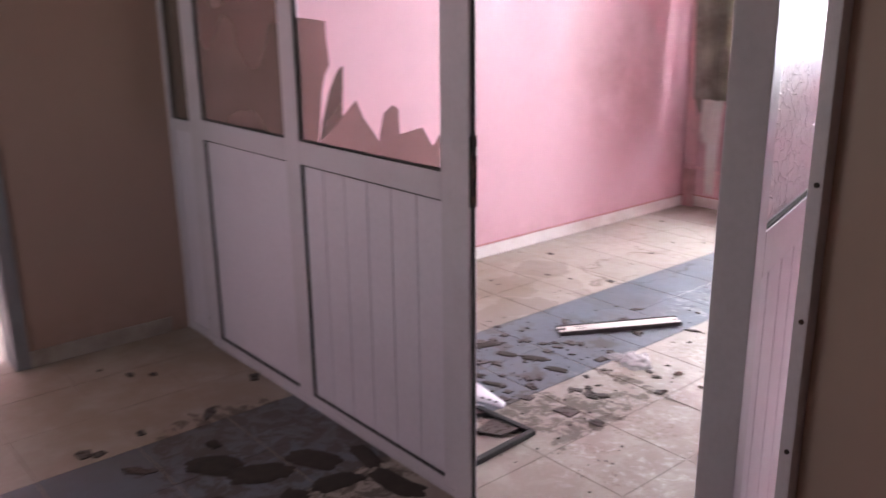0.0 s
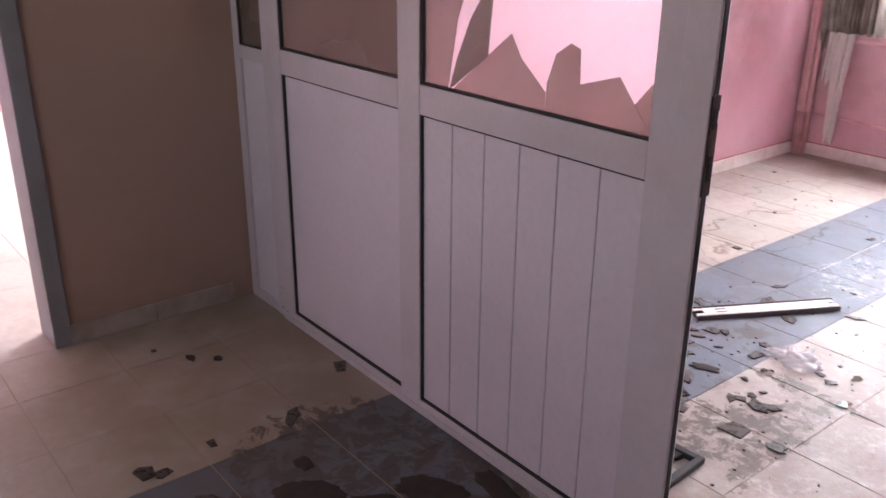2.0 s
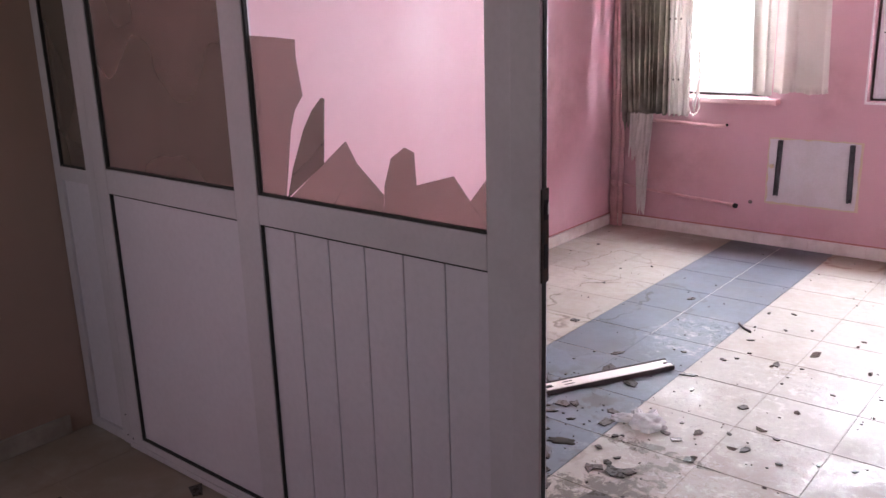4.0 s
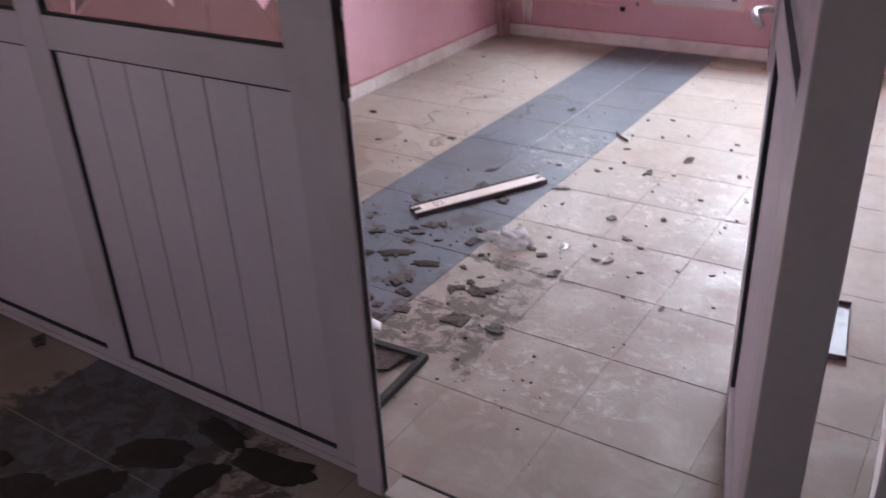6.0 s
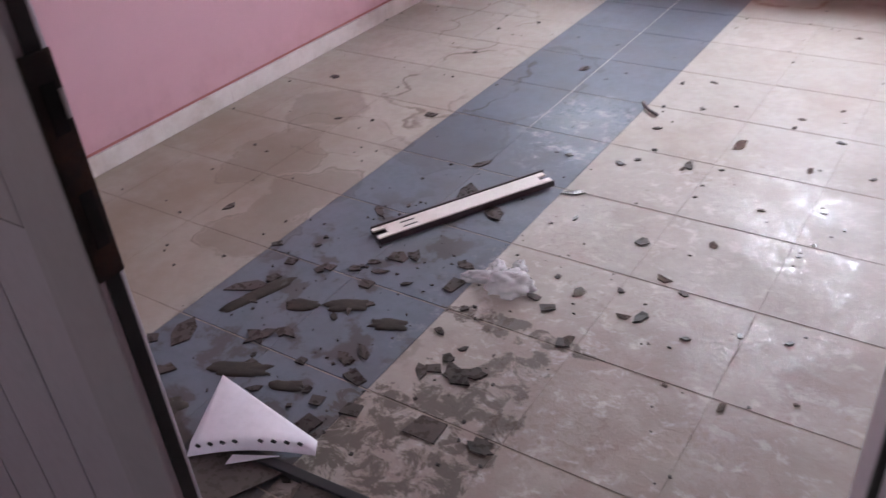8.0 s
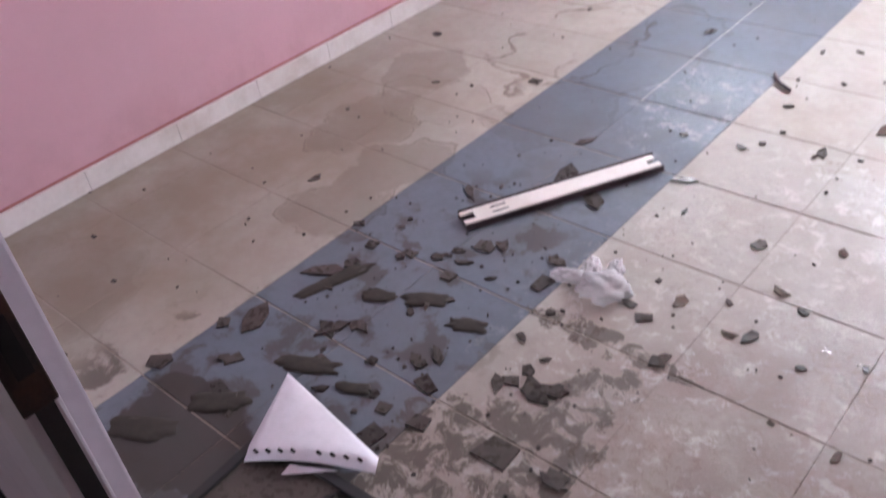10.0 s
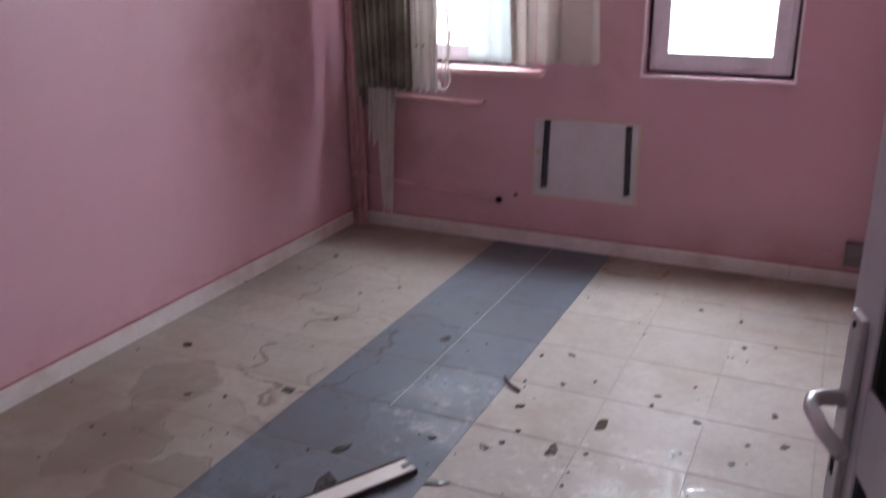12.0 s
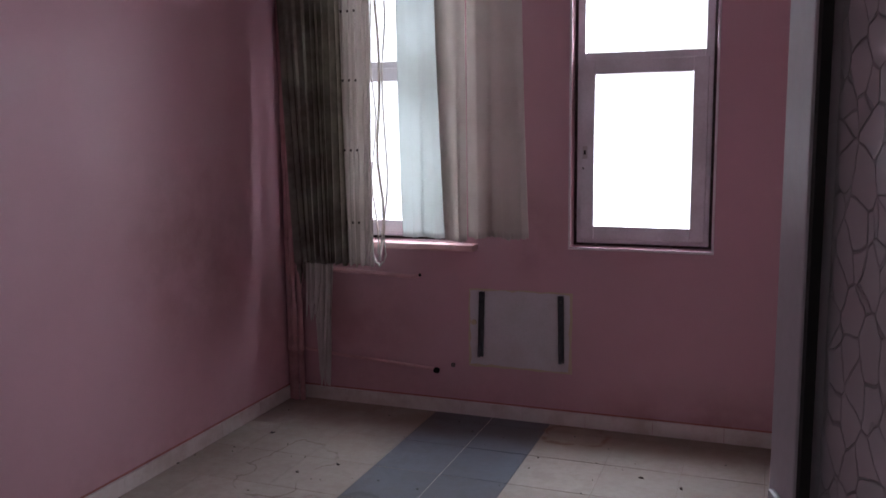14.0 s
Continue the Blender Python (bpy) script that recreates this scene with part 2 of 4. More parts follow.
grimy_skirting = worn("grimy_grey_skirting", (0.42, 0.38, 0.34), (0.25, 0.20, 0.16), 5, 60, 0.5)
pipe_paint = worn("pink_pipe_paint", (0.74, 0.44, 0.46), (0.50, 0.27, 0.25), 7, 90, 0.4)
bare_plaster = worn("bare_white_wall", (0.68, 0.655, 0.68), (0.60, 0.56, 0.55), 4, 90, 0.75)
yellowed = worn("yellowed_paint_edge", (0.62, 0.53, 0.36), (0.66, 0.55, 0.45), 12, 120, 0.75)
sill_paint = worn("pink_painted_sill", (0.80, 0.52, 0.52), (0.6, 0.35, 0.33), 6, 90, 0.4)
pvc = worn("white_window_plastic", (0.86, 0.84, 0.89), (0.66, 0.63, 0.66), 5, 80, 0.35)
# white that paints in the daylight caught on the reveal's edge
lit_edge_white = worn("white_lit_reveal_edge", (0.85, 0.80, 0.82), (0.66, 0.55, 0.54), 8, 90, 0.5)
# near-black for the shade in the broken gap round window frames
gap_shade = worn("shaded_gap_dark", (0.06, 0.045, 0.045), (0.18, 0.13, 0.12), 25, 90, 0.9)
chrome = worn("dull_satin_metal", (0.60, 0.56, 0.57), (0.48, 0.44, 0.44), 10, 100, 0.32, 0.2, 0.05)
cream_strip = worn("cream_plastic_strip", (0.82, 0.77, 0.71), (0.68, 0.60, 0.52), 6, 90, 0.45)
brown_edge = worn("dark_brown_plastic", (0.055, 0.040, 0.042), (0.10, 0.07, 0.065), 10, 90, 0.5)
tray_metal = worn("dull_grey_sheet_metal", (0.20, 0.205, 0.22), (0.12, 0.11, 0.11), 12, 120, 0.4, 0.5)
white_sheet = worn("white_sheet_plastic", (0.80, 0.77, 0.82), (0.66, 0.62, 0.64), 4, 60, 0.4)
box_plastic = worn("grey_plastic_box", (0.22, 0.19, 0.19), (0.12, 0.09, 0.08), 15, 90, 0.6)
# flat black painting the shade inside holes, slots and open pipe ends
dark_hole = worn("hole_shade_black", (0.01, 0.009, 0.009), (0.03, 0.02, 0.02), 20, 90, 0.9)
mud_mat = worn("dried_mud", (0.050, 0.042, 0.036), (0.078, 0.064, 0.054), 25, 120, 0.8, 0, 0.2)
mud_mat.node_tree.nodes["Principled BSDF"].inputs["Specular IOR Level"].default_value = 0.2


def glass(name, tint, rough=0.02, dirt=0.15):
    """Flat sheet glass: a tinted clear sheet with its gloss and a dusty film."""
    n = Nodes(name, rough)
    t = n.t
    clear = t.nodes.new("ShaderNodeBsdfTransparent")
    clear.inputs[0].default_value = (*tint, 1)
    gloss = t.nodes.new("ShaderNodeBsdfGlossy")
    gloss.inputs["Roughness"].default_value = rough
    film = t.nodes.new("ShaderNodeBsdfDiffuse")
    film.inputs[0].default_value = (0.26, 0.215, 0.185, 1)
    dusty = t.nodes.new("ShaderNodeMixShader")
    t.links.new(n.ramp(n.noise(2.2, 2, 0.5), 0.2, 0.8, dirt * 0.6, dirt * 0.95), dusty.inputs[0])
    t.links.new(clear.outputs[0], dusty.inputs[1])
    t.links.new(film.outputs[0], dusty.inputs[2])
    fres = t.nodes.new("ShaderNodeLayerWeight")
    both = t.nodes.new("ShaderNodeMixShader")
    t.links.new(n.ramp(fres.outputs["Facing"], 0.55, 1.0, 0.03, 0.5), both.inputs[0])
    t.links.new(dusty.outputs[0], both.inputs[1])
    t.links.new(gloss.outputs[0], both.inputs[2])
    t.links.new(both.outputs[0], t.nodes["Material Output"].inputs[0])
    return n.m


bronze_glass = glass("bronze_tinted_glass", (0.74, 0.68, 0.64), 0.02, 0.34)
bronze_pane = glass("grimy_bronze_pane", (0.60, 0.55, 0.51), 0.02, 0.60)
clear_glass = glass("dusty_clear_glass", (0.95, 0.97, 0.97), 0.02, 0.05)


def shard_glass_material():
    n = Nodes("dirty_bronze_glass_piece", 0.12)
    c = n.mix(n.random(), (0.040, 0.034, 0.030), (0.075, 0.063, 0.054))
    n.colour(n.mix(n.ramp(n.noise(40, 4), 0.45, 0.7, 0, 0.35), c, (0.11, 0.092, 0.078)))
    n.rough(n.ramp(n.noise(60, 3), 0.35, 0.65, 0.2, 0.5))
    n.b.inputs["Specular IOR Level"].default_value = 0.3
    return n.m


shard_glass = shard_glass_material()


def pebbled_glass():
    n = Nodes("crackle_patterned_glass", 0.15)
    n.colour((0.80, 0.74, 0.77))
    n.b.inputs["Transmission Weight"].default_value = 0.30
    n.b.inputs["IOR"].default_value = 1.3
    n.rough(n.ramp(n.noise(30, 3), 0.3, 0.7, 0.32, 0.45))
    v = n.t.nodes.new("ShaderNodeTexVoronoi")
    v.feature = "DISTANCE_TO_EDGE"
    v.inputs["Scale"].default_value = 24
    bent = n.t.nodes.new("ShaderNodeVectorMath")
    bent.operation = "ADD"
    n.t.links.new(n.pos, bent.inputs[0])
    wob = n.t.nodes.new("ShaderNodeTexNoise")
    wob.inputs["Scale"].default_value = 9
    sc = n.t.nodes.new("ShaderNodeVectorMath")
    sc.operation = "SCALE"
    sc.inputs["Scale"].default_value = 0.05
    n.t.links.new(n.pos, wob.inputs["Vector"])
    n.t.links.new(wob.outputs[1], sc.inputs[0])
    n.t.links.new(sc.outputs[0], bent.inputs[1])
    n.t.links.new(bent.outputs[0], v.inputs["Vector"])
    return n.bump(n.ramp(v.outputs["Distance"], 0.035, 0.0), 0.9, 0.007).m


crackle = pebbled_glass()


def cloth(name, c, dirty, through_amount, dirt=0.7, fine=320.0):
    n = Nodes(name, 0.85)
    t = n.t
    f = n.ramp(n.noise(3.2, 6, 0.65), 0.38, 0.68, 0, dirt)
    col = n.mix(f, c, dirty)
    col = n.mix(n.ramp(n.noise(fine, 2), 0.3, 0.7, 0, 0.2), col, dirty)
    n.colour(col)
    tr = t.nodes.new("ShaderNodeBsdfTranslucent")
    t.links.new(col, tr.inputs[0])
    m = t.nodes.new("ShaderNodeMixShader")
    m.inputs[0].default_value = through_amount
    t.links.new(n.b.outputs[0], m.inputs[1])
    t.links.new(tr.outputs[0], m.inputs[2])
    t.links.new(m.outputs[0], t.nodes["Material Output"].inputs[0])
    return n.bump(n.noise(fine, 2), 0.15, 0.001).m


grey_cloth = cloth("sooty_grey_green_cloth", (0.46, 0.43, 0.37), (0.15, 0.13, 0.11), 0.55, 0.75)
pale_cloth = cloth("pale_blue_sheer_cloth", (0.72, 0.76, 0.75), (0.60, 0.62, 0.58), 0.6, 0.4)
beige_cloth = cloth("dirty_beige_cloth", (0.72, 0.68, 0.64), (0.54, 0.49, 0.45), 0.68, 0.5)
white_net = cloth("grimy_white_net", (0.78, 0.75, 0.72), (0.55, 0.49, 0.44), 0.3, 0.5)


def plastic_film():
    n = Nodes("thin_clear_plastic_film", 0.12)
    n.colour((0.86, 0.85, 0.85))
    n.b.inputs["Alpha"].default_value = 0.46
    return n.bump(n.noise(45, 4), 0.5, 0.01).m


film_mat = plastic_film()

# ---- building helpers ----


def add_box(bm, lo, hi, bevel=0.0):
    """A box between two corners, added to bm."""
    r = bmesh.ops.create_cube(bm, size=1.0)["verts"]
    bmesh.ops.scale(bm, vec=[h - l for l, h in zip(lo, hi)], verts=r)
    bmesh.ops.translate(bm, vec=[(l + h) / 2 for l, h in zip(lo, hi)], verts=r)
    if bevel:
        edges = list({e for v in r for e in v.link_edges})
        bmesh.ops.bevel(bm, geom=edges, offset=bevel, segments=2, affect="EDGES", profile=0.6)
    return bm


def boxes(items, bevel=0.0):
    bm = bmesh.new()
    for lo, hi in items:
        add_box(bm, lo, hi, bevel)
    return bm


def mesh_of(name, bm, material, smooth=False):
    bmesh.ops.recalc_face_normals(bm, faces=bm.faces)
    me = bpy.data.meshes.new(name)
    bm.to_mesh(me)
    bm.free()
    for m in material if isinstance(material, (list, tuple)) else (material,):
        me.materials.append(m)
    if smooth:
        for p in me.polygons:
            p.use_smooth = True
    return me


def part(name, bm, material, parent=None, label="", smooth=False):
    """One mesh object, under a thing or part where one is given."""
    ob = new(name, mesh_of(name, bm, material, smooth))
    if parent:
        ob.parent = parent
    return tagged(ob, label)


def thing(name, label, category, group="", kind="", at=None):
    ob = new(name)
    ob.empty_display_size = 0.1
    if at is not None:
        ob.matrix_world = at
    return tagged(ob, label, category, group, kind)


def tube(points, radius, sides=10):
    """A round pipe through points."""
    bm = bmesh.new()
    rings = []
    pts = [Vector(p) for p in points]
    for i, p in enumerate(pts):
        d = (pts[min(i + 1, len(pts) - 1)] - pts[max(i - 1, 0)]).normalized()
        side = d.cross(Vector((0, 0, 1)) if abs(d.z) < 0.9 else Vector((1, 0, 0))).normalized()
        up = side.cross(d)
        rings.append([bm.verts.new(p + radius * (math.cos(a) * side + math.sin(a) * up))
                      for a in (2 * math.pi * k / sides for k in range(sides))])
    for a, b in zip(rings, rings[1:]):
        for k in range(sides):
            bm.faces.new((a[k], a[(k + 1) % sides], b[(k + 1) % sides], b[k]))
    bm.faces.new(rings[0])
    bm.faces.new(rings[-1])
    return bm


def plate(outline, lo, hi):
    """A flat polygon with thickness; outline in x, y."""
    bm = bmesh.new()
    a = [bm.verts.new((x, y, lo)) for x, y in outline]
    b = [bm.verts.new((x, y, hi)) for x, y in outline]
    bm.faces.new(a)
    bm.faces.new(b)
    for i in range(len(a)):
        j = (i + 1) % len(a)
        bm.faces.new((a[i], a[j], b[j], b[i]))
    return bm


def wall_boxes(u0, u1, z1, openings):
    """Rectangles (u0, z0, u1, z1) that fill a wall round its openings."""
    us = sorted({u0, u1, *(o[0] for o in openings), *(o[1] for o in openings)})
    out = []
    for a, b in zip(us, us[1:]):
        gap = [o for o in openings if o[0] <= a and b <= o[1]]
        if gap:
            if gap[0][2] > 0:
                out.append((a, 0, b, gap[0][2]))
            out.append((a, gap[0][3], b, z1))
        else:
            out.append((a, 0, b, z1))
    return out


def wall(name, axis, at, thick, u0, u1, material, label, openings=(), z1=None):
    items = []
    for a, z0, b, top in wall_boxes(u0, u1, z1 or TOP, list(openings)):
        if axis == "y":
            items.append(((a, at, z0), (b, at + thick, top)))
        else:
            items.append(((at, a, z0), (at + thick, b, top)))
    return tagged(part(name, boxes(items), material), label, "wall", kind="structure")


# ---- walls and ceiling ----
wall("wall_north", "y", WALL_Y, 0.22, -0.15, 3.25, pink, "pink painted plaster wall with two window openings and stains",
     [(*W1, SILL, HEAD), (*W2, SILL, HEAD)])
wall("wall_west_room", "x", -0.15, 0.262, 0.052, WALL_Y, pink, "pink painted plaster wall with sooty smudges")
wall("wall_west_corridor", "x", -0.15, 0.15, -2.8, 0.05, beige_wall, "dull beige painted wall with an open doorway",
     [(-1.66, -0.76, 0.0, 2.08)])
east = wall("wall_east_room", "x", 3.012, 0.35, 0.12, WALL_Y + 0.1, pink, "pink painted plaster wall beside the open door")
SKEW = Matrix.Translation((3.012, 0.12, 0)) @ pose(0, 0, 0, 0, 0, 3.6) @ Matrix.Translation((-3.012, -0.12, 0))
east.matrix_world = SKEW
wall("wall_corridor_north", "y", -0.095, 0.215, EAST_X, 4.6, beige_wall, "dull beige painted corridor wall")
wall("wall_over_partition", "y", 0.0, 0.06, 0.0, EAST_X, pink, "plain painted wall above the partition", [(0.0, EAST_X, 0.0, 2.14)])
# the opening here is added to let the corridor fill through
wall("wall_corridor_south", "y", -2.95, 0.15, -0.15, 4.6, beige_wall, "plain beige corridor wall with an added unseen opening", [(0.5, 1.9, 0.92, 2.28)])
wall("wall_corridor_east", "x", 4.6, 0.15, -2.95, 0.12, beige_wall, "plain beige corridor wall")
wall("wall_side_room_west", "x", -4.40, 0.2, -3.0, 2.0, pink, "pink wall of the bright side room")
wall("wall_side_room_north", "y", 2.0, 0.15, -4.4, -0.15, pink, "pink wall of the bright side room", [(-3.5, -1.1, 0.92, 2.28)])
wall("wall_side_room_south", "y", -3.15, 0.15, -4.4, -0.15, pink, "pink wall of the bright side room")
tagged(part("ceiling", boxes([((-4.4, -3.15, TOP), (4.75, WALL_Y + 0.22, TOP + 0.12))]), white_ceiling),
       "plain off-white painted ceiling", "ceiling", kind="structure")


def baseboard(name, pieces, label="dirty white skirting tiles along the wall", mat=None):
    """Skirting of short tiles; each piece a tile with a joint between."""
    ob = thing(name, label, "baseboard", kind="structure")
    for a, b, fixed, axis, face in pieces:
        n = max(1, round((b - a) / 0.333))
        for i in range(n):
            u, v = a + (b - a) * i / n + 0.0012, a + (b - a) * (i + 1) / n - 0.0012
            h = 0.072 + random.uniform(-0.0015, 0.0015)
            lo, hi = sorted((fixed, fixed + face * 0.011))
            box = ((u, lo, 0.001), (v, hi, h)) if axis == "y" else ((lo, u, 0.001), (hi, v, h))
            part("skirting_tile", boxes([box], 0.0015), mat or baseboard_white, ob)
    return ob


baseboard("baseboard_west", [(0.06, 3.83, WEST_X, "x", 1)])
baseboard("baseboard_north", [(WEST_X + 0.012, 2.76, WALL_Y, "y", -1)])
baseboard("baseboard_east", [(0.13, 3.70, 3.012, "x", -1)]).matrix_world = SKEW
baseboard("baseboard_corridor", [(-0.72, -0.09, 0.0, "x", 1)], "loose dirty white skirting board on the beige wall", grimy_skirting)

# doorway lining to the side room
red_edge = worn("red_brown_paint_edge", (0.42, 0.16, 0.14), (0.30, 0.12, 0.10), 8, 90, 0.6)
tagged(part("trim", boxes([((WEST_X - 0.001, 0.06, 0.074), (WEST_X + 0.0025, 3.84, 0.082))]), red_edge), "thin red-brown paint line above the skirting", "paint line", kind="structure")
tagged(part("trim", boxes([((WEST_X + 0.003, WALL_Y - 0.0025, 0.074), (2.77, WALL_Y + 0.001, 0.081))]), red_edge), "thin red-brown paint line above the skirting", "paint line", kind="structure")
lining = thing("door_frame", "grey painted steel lining of an empty doorway", "door frame", kind="structure")
part("jamb", boxes([((-0.165, -0.775, 0.0), (0.012, -0.715, 2.10))], 0.004), grey_jamb, lining)
part("jamb", boxes([((-0.165, -1.705, 0.0), (0.012, -1.645, 2.10))], 0.004), grey_jamb, lining)
part("head", boxes([((-0.165, -1.645, 2.05), (0.012, -0.775, 2.10))], 0.004), grey_jamb, lining)


# ---- windows ----
def frame_ring(x0, x1, z0, z1, w, y0, y1, bevel=0.005):
    return boxes([((x0, y0, z0), (x0 + w, y1, z1)), ((x1 - w, y0, z0), (x1, y1, z1)),
                  ((x0 + w, y0, z0), (x1 - w, y1, z0 + w)), ((x0 + w, y0, z1 - w), (x1 - w, y1, z1))], bevel)


def window(name, x0, x1, label):
    win = thing(name, label, "window", kind="structure")
    y = WALL_Y + 0.055
    # dark ring painted as the gap's shade; it also stops light leaking
    part("gap_strip", frame_ring(x0 + 0.001, x1 - 0.001, SILL + 0.001, HEAD - 0.001, 0.018, y + 0.012, y + 0.05, 0.002), gap_shade, win, "dark strip drawn as the shaded, crumbling gap")
    part("window_frame", frame_ring(x0 + 0.016, x1 - 0.016, SILL + 0.014, HEAD - 0.014, 0.036, y, y + 0.06), pvc, win)
    part("transom", boxes([((x0 + 0.052, y, 1.785), (x1 - 0.052, y + 0.058, 1.835))], 0.005), pvc, win)
    sash = part("sash", frame_ring(x0 + 0.036, x1 - 0.036, SILL + 0.034, 1.80, 0.066, y - 0.016, y + 0.044), pvc, win)
    part("pane", boxes([((x0 + 0.08, y + 0.02, SILL + 0.08), (x1 - 0.08, y + 0.024, 1.755))]), clear_glass, sash).visible_shadow = False
    part("pane", boxes([((x0 + 0.05, y + 0.03, 1.83), (x1 - 0.05, y + 0.034, HEAD - 0.048))]), clear_glass, win).visible_shadow = False
    part("latch_plate", boxes([((x0 + 0.046, y - 0.021, 1.335), (x0 + 0.070, y - 0.016, 1.395))], 0.002), chrome, sash, "worn metal latch plate without handle")
    part("spindle_hole", boxes([((x0 + 0.053, y - 0.0225, 1.355), (x0 + 0.062, y - 0.0205, 1.375))]), dark_hole, sash)
    part("screw_hole", boxes([((x0 + 0.046, y - 0.0175, 1.285), (x0 + 0.053, y - 0.0155, 1.293))]), dark_hole, sash)
    return win


window("window_1", *W1, "white plastic window behind torn curtains")
window("window_2", *W2, "bare white plastic window with transom, no handle")
side = thing("window_3", "white plastic window of the bright side room", "window", kind="structure")
part("window_frame", boxes([((-3.49, 2.05, 0.93), (-3.43, 2.11, 2.27)), ((-1.17, 2.05, 0.93), (-1.11, 2.11, 2.27)),
                            ((-3.43, 2.05, 0.93), (-1.17, 2.11, 0.99)), ((-3.43, 2.05, 2.21), (-1.17, 2.11, 2.27)),
                            ((-2.33, 2.05, 0.99), (-2.27, 2.11, 2.21))], 0.004), pvc, side)

tagged(part("window_sill", boxes([((W1[0] - 0.06, WALL_Y - 0.085, SILL - 0.035), (W1[1] + 0.075, WALL_Y - 0.001, SILL - 0.002))], 0.006), sill_paint),
       "pink painted projecting sill under the curtained window", "window sill", kind="structure")
# thin strips whose white stands for the lit edge of the reveal
tagged(part("trim", boxes([((W2[0] - 0.012, WALL_Y - 0.006, SILL - 0.014), (W2[1] + 0.012, WALL_Y + 0.05, SILL - 0.001)),
                           ((W2[0] - 0.012, WALL_Y - 0.006, SILL - 0.001), (W2[0] - 0.001, WALL_Y + 0.05, HEAD)),
                           ((W2[1] + 0.001, WALL_Y - 0.006, SILL - 0.001), (W2[1] + 0.012, WALL_Y + 0.05, HEAD))], 0.002), lit_edge_white),
       "thin white strip painted as the lit reveal edge round the bare window", "window trim", kind="structure")

glow = bpy.data.materials.new("overcast_daylight")
glow.use_nodes = True
em = glow.node_tree.nodes.new("ShaderNodeEmission")
em.inputs[0].default_value, em.inputs[1].default_value = (0.93, 0.96, 1.0, 1), 9.0
glow.node_tree.links.new(em.outputs[0], glow.node_tree.nodes["Material Output"].inputs[0])
tagged(part("backdrop", boxes([((-8, 9.0, -5), (12, 9.1, 9))]), glow), "blank overcast sky beyond the windows", "sky", kind="structure")

# ---- glazed partition ----
partition = thing("glazed_partition", "white aluminium partition with panels below and broken bronze glass above", "partition")
partition.location.y = -0.014
DEPTH = 0.027
MID = (0.935, 1.016)
HEAD_P = 2.14


def member(name, x0, x1, z0, z1, y0=0.0, y1=DEPTH, label=""):
    return part(name, boxes([((x0, y0, z0), (x1, y1, z1))], 0.003), white_alu, partition, label)


member("stile", 0.002, 0.046, 0.002, HEAD_P - 0.002, 0.006)
member("stile", 0.226, 0.280, 0.002, HEAD_P - 0.002, 0.003)
member("rail", 0.046, 0.226, 0.002, 0.040, 0.006)
member("rail", 0.046, 0.226, 0.948, 0.996, 0.006)
member("rail", 0.046, 0.226, 2.07, HEAD_P - 0.002, 0.006)
member("post", 0.285, 0.357, 0.002, HEAD_P - 0.002)
member("post", 1.024, 1.122, 0.002, HEAD_P - 0.002)
member("post", 1.885, 1.966, 0.002, HEAD_P - 0.002)
jamb = member("door_jamb", 1.970, 2.041, 0.002, HEAD_P - 0.002, -0.034, -0.0065)
part("groove", boxes([((2.0405, -0.026, 0.01), (2.0422, -0.012, 2.07))]), rubber, jamb, "black groove along the jamb")
for a, b in ((0.357, 1.024), (1.122, 1.885)):
    member("bottom_rail", a, b, 0.002, 0.046)
    member("mid_rail", a, b, *MID)
    member("head_rail", a, b, 2.06, HEAD_P - 0.002)
member("head_rail", 2.046, EAST_X - 0.03, 2.075, HEAD_P - 0.002)
member("sill_rail", 0.285, 1.969, 0.002, 0.024, -0.006, -0.0005)
part("threshold", boxes([((2.046, -0.03, 0.001), (EAST_X - 0.03, 0.038, 0.010))], 0.002), grimy_skirting, partition, "worn dirty threshold strip")
part("threshold_edge", boxes([((2.046, 0.0382, 0.001), (EAST_X - 0.03, 0.044, 0.012))], 0.001), rubber, partition)
wall_jamb = member("wall_jamb", EAST_X - 0.028, EAST_X - 0.001, 0.002, HEAD_P - 0.002, -0.112, 0.0)
for z in (0.25, 0.66, 0.92, 1.17, 1.6, 1.95):
    part("screw", tube([(EAST_X - 0.012, -0.1115, z), (EAST_X - 0.012, -0.1145, z)], 0.005, 8), rusty_steel, wall_jamb)
part("panel", boxes([((0.046, 0.018, 0.040), (0.226, 0.030, 0.948))]), white_panel, partition)
part("panel", boxes([((0.357, 0.014, 0.046), (1.024, 0.026, MID[0]))]), white_panel, partition)
BOARDS = 6
step = (1.885 - 1.122) / BOARDS
board_mesh = mesh_of("board", boxes([((0.0018, 0.012, 0.046), (step - 0.0018, 0.026, MID[0]))], 0.0028), white_panel)
for i in range(BOARDS):
    b = new("board", board_mesh)
    b.location.x, b.parent = 1.122 + i * step, partition
part("board_backing", boxes([((1.122, 0.0160, 0.046), (1.885, 0.0265, MID[0]))]), white_panel, partition)
for a, b in ((0.357, 1.024), (1.122, 1.885)):
    part("gasket", boxes([((a, 0.0035, 0.046), (a + 0.0060, 0.0135, MID[0])), ((a, 0.0035, MID[0] - 0.004), (b, 0.0135, MID[0])),
                          ((a, 0.0035, 0.046), (b, 0.0135, 0.052))]), rubber, partition)
    part("gasket", boxes([((a, 0.0035, MID[1]), (a + 0.009, 0.0135, 2.06)), ((a, 0.0035, MID[1]), (b, 0.0135, MID[1] + 0.007))]), rubber, partition)
part("gasket", boxes([((0.046, 0.009, 0.996), (0.052, 0.0175, 2.07)), ((0.046, 0.009, 0.996), (0.226, 0.0175, 1.002))]), rubber, partition)
